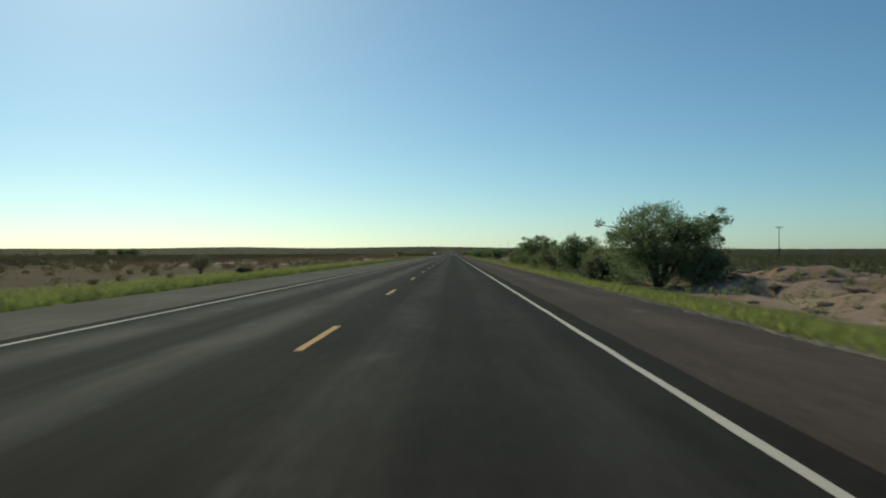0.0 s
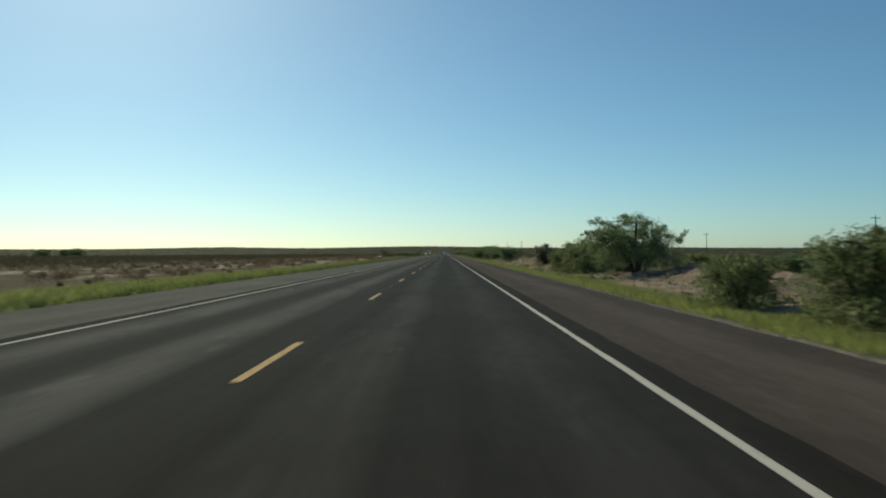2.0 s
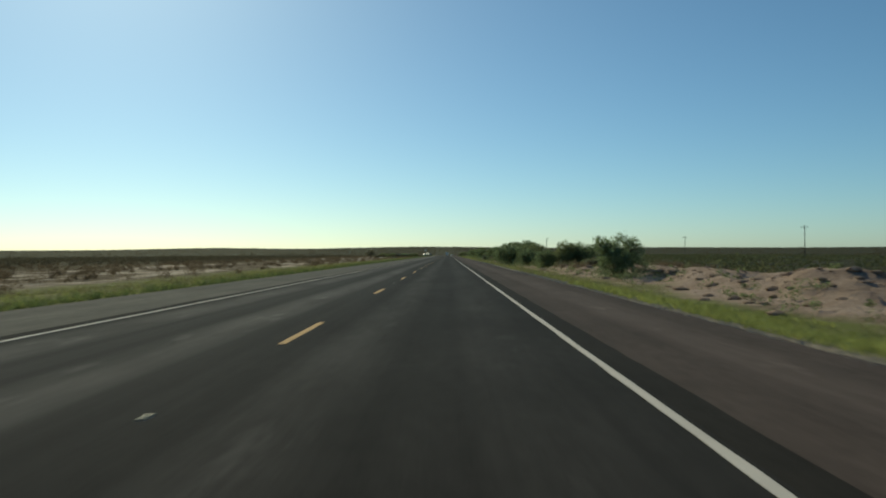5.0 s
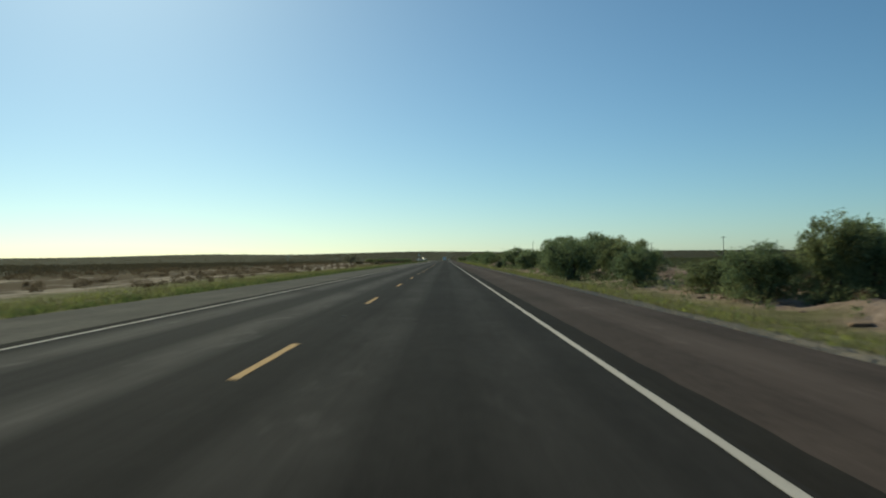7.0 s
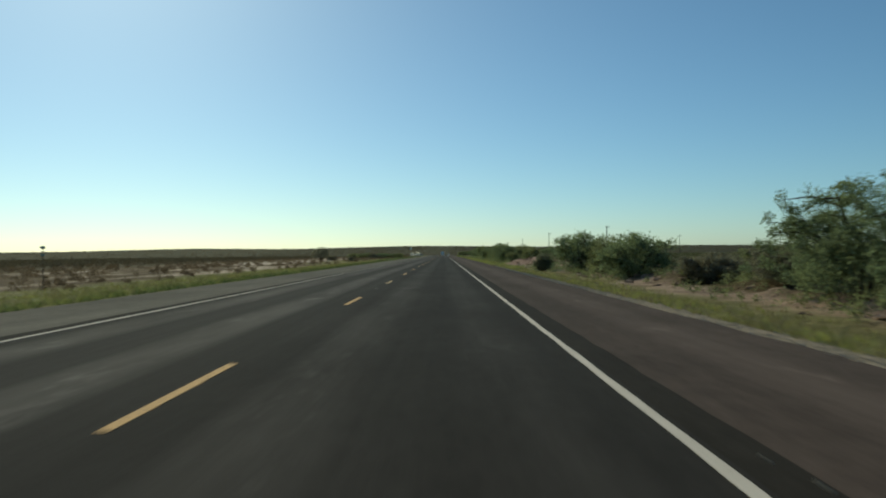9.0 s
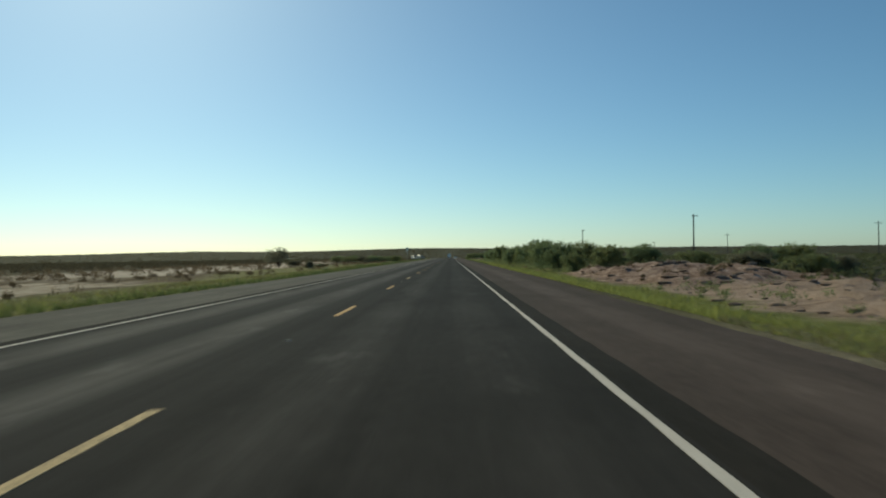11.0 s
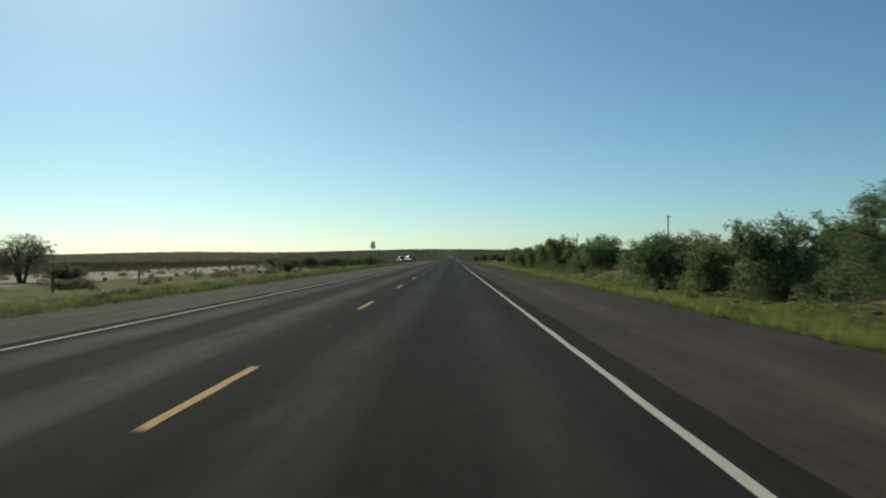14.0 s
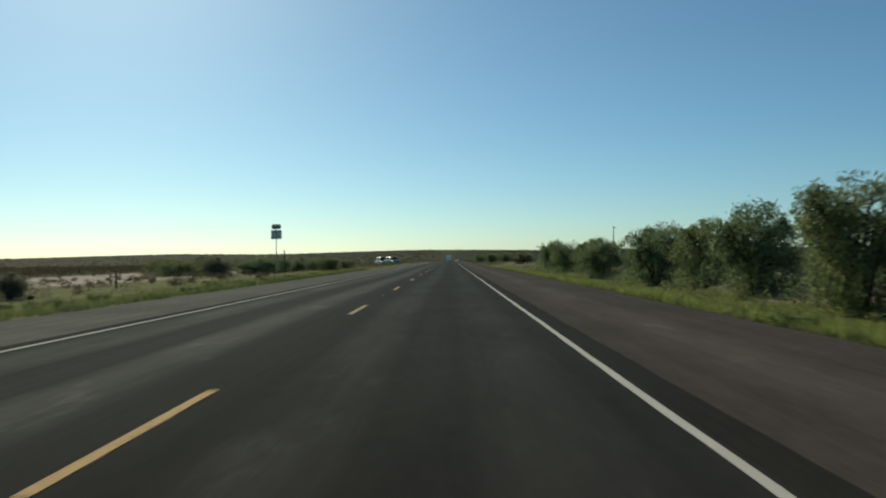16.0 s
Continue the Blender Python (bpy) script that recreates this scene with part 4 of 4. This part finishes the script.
rounded_plate(bm, 0, 1.85, 0.1, 0.25, 0.02, -0.04, -0.036)
part("reflector", bm, M_ALU, stake)


def loft(bm, sections):
    """Skin over cross-sections, each a ring of the same number of points."""
    rings = [[bm.verts.new(p) for p in s] for s in sections]
    n = len(rings[0])
    for a0, a1 in zip(rings, rings[1:]):
        for k in range(n):
            bm.faces.new((a0[k], a0[(k + 1) % n], a1[(k + 1) % n], a1[k]))
    bm.faces.new(rings[0][::-1])
    bm.faces.new(rings[-1])
    bmesh.ops.recalc_face_normals(bm, faces=bm.faces)


def ring(y, half, z0, z1, crown=0.06, tuck=0.1):
    return [(-half + tuck * 0.4, y, z0), (half - tuck * 0.4, y, z0), (half, y, z0 + (z1 - z0) * 0.35), (half - tuck * 0.3, y, z1 - 0.06), (half - tuck, y, z1),
            (0, y, z1 + crown), (-half + tuck, y, z1), (-half + tuck * 0.3, y, z1 - 0.06), (-half, y, z0 + (z1 - z0) * 0.35)]


def sport_utility(x, y, turn, paint_mat, label, tall=1.8):
    """A parked four-door car, its nose towards -y."""
    thing = empty("parked_car", pose(x, y, float(land(x, y)), 0, 0, turn), label, "car", "parked cars")
    bm = bmesh.new()
    loft(bm, [ring(-2.45, 0.78, 0.45, 0.78), ring(-2.3, 0.9, 0.32, 0.98), ring(-1.2, 0.96, 0.3, 1.08), ring(0.4, 0.97, 0.3, 1.1), ring(2.1, 0.95, 0.32, 1.1), ring(2.4, 0.9, 0.4, 1.02)])
    part("body", bm, paint_mat, thing)
    bm = bmesh.new()
    loft(bm, [ring(-1.35, 0.84, 1.06, 1.14, 0.02), ring(-0.65, 0.74, 1.06, tall - 0.06, 0.03, 0.12), ring(0.3, 0.74, 1.06, tall, 0.03, 0.12), ring(1.7, 0.73, 1.06, tall - 0.04, 0.03, 0.12), ring(2.2, 0.78, 1.06, 1.2, 0.02)])
    part("cabin", bm, paint_mat, thing)
    glass = [((-0.64, -1.28, 1.16), (0.64, -1.28, 1.16), (0.58, -0.72, tall - 0.13), (-0.58, -0.72, tall - 0.13))]
    for sx in (-1, 1):
        for ya, yb in ((-0.95, 0.15), (0.25, 1.35)):
            glass.append(((sx * 0.865, ya, 1.16), (sx * 0.865, yb, 1.16), (sx * 0.76, yb, tall - 0.18), (sx * 0.76, max(ya, -0.55), tall - 0.18)))
    glass.append(((-0.62, 2.16, 1.22), (0.62, 2.16, 1.22), (0.56, 1.8, tall - 0.16), (-0.56, 1.8, tall - 0.16)))
    for g in glass:
        bm = bmesh.new()
        f = bm.faces.new([bm.verts.new(p) for p in g])
        f.normal_update()
        away = f.normal if f.normal.dot(f.calc_center_median() - Vector((0, 0.4, 1.3))) > 0 else -f.normal
        for v in bm.verts:
            v.co += away * 0.03
        ext = bmesh.ops.extrude_face_region(bm, geom=[f])["geom"]
        bmesh.ops.translate(bm, vec=-away * 0.06, verts=[q for q in ext if isinstance(q, bmesh.types.BMVert)])
        part("window", bm, M_GLASS, thing, "tinted glass")
    for sx in (-1, 1):
        for yw in (-1.5, 1.5):
            bm = bmesh.new()
            tube(bm, (sx * 0.72, yw, 0.36), (sx * 0.98, yw, 0.36), 0.36, 0.36, 18)
            wheel = part("wheel", bm, M_TYRE, thing, "black tyre")
            bm = bmesh.new()
            tube(bm, (sx * 0.97, yw, 0.36), (sx * 0.995, yw, 0.36), 0.22, 0.2, 14)
            part("rim", bm, M_GALV, wheel)
        bm = bmesh.new()
        box(bm, sx * 0.66 - 0.16, -2.44, 0.74, sx * 0.66 + 0.16, -2.3, 0.9, 0.03)
        part("headlight", bm, M_LAMP, thing)
        bm = bmesh.new()
        box(bm, sx * 1.02 - 0.1, -0.95, 1.12, sx * 1.02 + 0.1, -0.82, 1.28, 0.03)
        part("mirror", bm, paint_mat, thing)
    bm = bmesh.new()
    box(bm, -0.5, -2.5, 0.55, 0.5, -2.4, 0.76, 0.02)
    part("grille", bm, M_TYRE, thing)
    bm = bmesh.new()
    box(bm, -0.82, -2.52, 0.36, 0.82, -2.36, 0.52, 0.03)
    part("bumper", bm, M_GALV, thing)
    return thing


sport_utility(-13.4, 668.0, 24, M_CARWHITE, "white van-like car parked on the grass verge", 1.95)
sport_utility(-10.6, 661.0, 30, M_CARWHITE, "white car with dark windows parked beside another", 1.75)


def box_truck(x, y):
    thing = empty("truck", pose(x, y, float(land(0, y)) + 0.1), "pale box truck added for a bright spot far down the highway", "truck")
    bm = bmesh.new()
    box(bm, -1.25, 0, 1.0, 1.25, 7.0, 3.7, 0.06)
    part("cargo_box", bm, M_TRUCK, thing)
    bm = bmesh.new()
    loft(bm, [ring(7.1, 1.1, 0.6, 2.6), ring(8.6, 1.1, 0.6, 2.5), ring(9.3, 1.05, 0.6, 1.6)])
    part("cab", bm, M_TRUCK, thing)
    for sx in (-1, 1):
        for yw in (1.4, 8.2):
            bm = bmesh.new()
            tube(bm, (sx * 0.75, yw, 0.5), (sx * 1.15, yw, 0.5), 0.5, 0.5, 16)
            part("wheel", bm, M_TYRE, thing)
        bm = bmesh.new()
        box(bm, sx * 1.0 - 0.12, -0.05, 0.85, sx * 1.0 + 0.12, 0.0, 1.0, 0.01)
        part("tail_light", bm, plain("red_lens", (0.35, 0.02, 0.015), 0.3), thing)
    return thing


# truck and car are added as stand-ins for two bright spots far off
box_truck(1.0, 905.0)
sport_utility(5.5, 902.0, 0, M_TRUCK, "pale car added for a second bright spot far down the highway", 1.8)


# stand-in for an unidentified low black lump, shaped as branches and leaves
def dark_heap(x, y):
    thing = empty("dark_heap", pose(x, y, float(land(x, y))), "low dark heap on the verge, built up as brush", "brush heap")
    rs = np.random.RandomState(77)
    bm = bmesh.new()
    for k in range(60):
        c = Vector((rs.normal(0, 0.75), rs.normal(0, 0.4), rs.uniform(0.05, 1.0)))
        d = Vector((rs.normal(), rs.normal(), rs.normal() * 0.4)).normalized() * rs.uniform(0.3, 0.8)
        tube(bm, c - d * 0.5, c + d * 0.5, 0.03, 0.015, 5)
    part("branches", bm, M_BLACKBRUSH, thing)
    cs = np.stack([rs.normal(0, 0.75, 45), rs.normal(0, 0.4, 45), rs.uniform(0.1, 1.05, 45)], 1)
    v, f = leaf_cloud(rs, cs, np.full(45, 0.28), 45, 0.12, 0.06, 0.2)
    v[:, 2] = np.maximum(v[:, 2], 0.0)
    link_mesh("dead_leaves", v, f, M_BLACKBRUSH, thing)


dark_heap(15.7, 645.0)


def stone_mesh(seed):
    rs = np.random.RandomState(seed)
    bm = bmesh.new()
    bmesh.ops.create_icosphere(bm, subdivisions=1, radius=1.0)
    for v in bm.verts:
        v.co = v.co * rs.uniform(0.7, 1.15)
        v.co.z *= 0.6
    me = bpy.data.meshes.new("stone")
    bm.to_mesh(me)
    bm.free()
    me.materials.append(M_STONE)
    return me


STONES = [stone_mesh(s) for s in (1, 2, 3)]
for x, y, s in ((3.95, 279.6, 0.02), (4.02, 279.1, 0.025), (1.66, 121.2, 0.015), (5.2, 33.0, 0.02), (3.46, 471.3, 0.012)):
    ob = new("stone", STONES[int(y) % 3])
    ob.location, ob.scale = (x, y, s * 0.35), (s, s, s)
    tagged(ob, "small pale stone lying on the asphalt", "stone", "loose stones on the road")


def gravel_edge(name, seed, count, x0, x1, y0, y1, label):
    """Crumbled pale gravel along the pavement's edge."""
    rs = np.random.RandomState(seed)
    unit_v = np.array([(1, 0, -0.2), (-0.5, 0.87, -0.2), (-0.5, -0.87, -0.2), (0, 0, 0.7)])
    unit_f = np.array([(0, 1, 3), (1, 2, 3), (2, 0, 3)])
    y = rs.uniform(y0, y1, count)
    keep = waves(0, y, seed, 35.0) + rs.normal(0, 0.4, count) > -0.2
    y = y[keep]
    n = len(y)
    x = x0 + (x1 - x0) * rs.uniform(0, 1, n) ** 1.3
    s = rs.uniform(0.01, 0.035, n)
    th = rs.uniform(0, 6.28, n)
    c, sn = np.cos(th), np.sin(th)
    v = unit_v[None] * s[:, None, None] * rs.uniform(0.7, 1.3, (n, 4, 1))
    vx, vy = v[..., 0] * c[:, None] - v[..., 1] * sn[:, None], v[..., 0] * sn[:, None] + v[..., 1] * c[:, None]
    z = np.maximum(land(x, y), np.where((x < SHOULDER_R) & (x > SHOULDER_L), -0.01, -9))
    pts = np.stack([vx + x[:, None], vy + y[:, None], v[..., 2] + z[:, None] + 0.006], -1).reshape(-1, 3)
    f = (unit_f[None] + 4 * np.arange(n)[:, None, None]).reshape(-1, 3)
    ob = link_mesh(name, pts, f, M_STONE)
    return tagged(ob, label, "gravel", kind="stuff")


gravel_edge("edge_gravel", 31, 26000, 6.4, 7.0, 0, 345, "pale loose gravel along the shoulder's edge")


rubble = random.Random(64)
for k in range(22):
    x, y, s = 7.6 + rubble.gauss(0, 0.12), 470.5 + 1.15 * k + rubble.uniform(-0.5, 0.5), rubble.uniform(0.04, 0.11)
    ob = new("rubble_stone", STONES[k % 3])
    ob.location, ob.rotation_euler, ob.scale = (x, y, float(land(x, y)) + s * 0.3), (0, 0, rubble.uniform(0, 6)), (s * 1.4, s, s)
    tagged(ob, "pale broken stone lying at the shoulder's dirt edge", "stone", "broken stones along the shoulder")


def fence(x, y0, count, step):
    """A sagging wire fence on thin wooden posts."""
    thing = empty("fence", pose(x, y0, 0), "old ranch fence of thin wooden posts and wire", "fence")
    rs = np.random.RandomState(91)
    tops = []
    for k in range(count):
        px, py = rs.uniform(-0.15, 0.15), k * step + rs.uniform(-0.4, 0.4)
        z = float(land(x + px, y0 + py))
        bm = bmesh.new()
        tube(bm, (px, py, z - 0.2), (px + rs.uniform(-0.06, 0.06), py, z + rs.uniform(1.15, 1.35)), 0.06, 0.05, 7)
        part("post", bm, M_WOOD, thing)
        tops.append(Vector((px, py, z)))
    for hgt in (0.4, 0.75, 1.08):
        bm = bmesh.new()
        for p, q in zip(tops, tops[1:]):
            sag = (p + q) / 2 + Vector((0.06, 0, hgt - 0.05))
            tube(bm, p + Vector((0.06, 0, hgt)), sag, 0.004, 0.004, 3)
            tube(bm, sag, q + Vector((0.06, 0, hgt)), 0.004, 0.004, 3)
        part("wire", bm, M_GALV, thing)
    return thing


fence(-21.0, 478.0, 15, 11.8)

marker = empty("marker_post", pose(-19.6, 317.0, float(land(-19.6, 317.0)), 0, 0, 10), "slender roadside post carrying two small plates", "marker post")
bm = bmesh.new()
tube(bm, (0, 0, -0.2), (0, 0, 2.4), 0.02, 0.02, 8)
part("post", bm, M_WOOD, marker)
for zz, ww, hh in ((2.3, 0.26, 0.15), (1.9, 0.18, 0.14)):
    bm = bmesh.new()
    rounded_plate(bm, 0, zz, ww, hh, 0.03, -0.04, -0.035)
    part("plate", bm, M_DULL, marker)


def clods(name, seed, count, label):
    """Lumps of caked soil and stones over the bare berm."""
    rs = np.random.RandomState(seed)
    bm = bmesh.new()
    bmesh.ops.create_icosphere(bm, subdivisions=1, radius=1.0)
    base_v = np.array([v.co[:] for v in bm.verts])
    base_f = np.array([[v.index for v in f.verts] for f in bm.faces])
    bm.free()
    x, y = rs.normal(18.0, 3.2, count), rs.uniform(0, 520, count)
    ok = (x > 11.8) & (waves(x, y, 5, 14.0) + rs.normal(0, 0.4, count) > 0.0)
    x, y = x[ok], y[ok]
    n = len(x)
    s = 0.05 + 0.3 * rs.uniform(0, 1, n) ** 3
    v = base_v[None] * rs.uniform(0.65, 1.2, (n, len(base_v), 1)) * s[:, None, None] * np.array([1.3, 1.0, 0.45])
    v = v + np.stack([x, y, land(x, y) + 0.1 * s], 1)[:, None, :]
    f = (base_f[None] + len(base_v) * np.arange(n)[:, None, None]).reshape(-1, 3)
    return tagged(link_mesh(name, v.reshape(-1, 3), f, M_SOIL), label, "soil", kind="stuff")


clods("soil_clods", 51, 9000, "caked tan soil clods and stones on the bare berm")
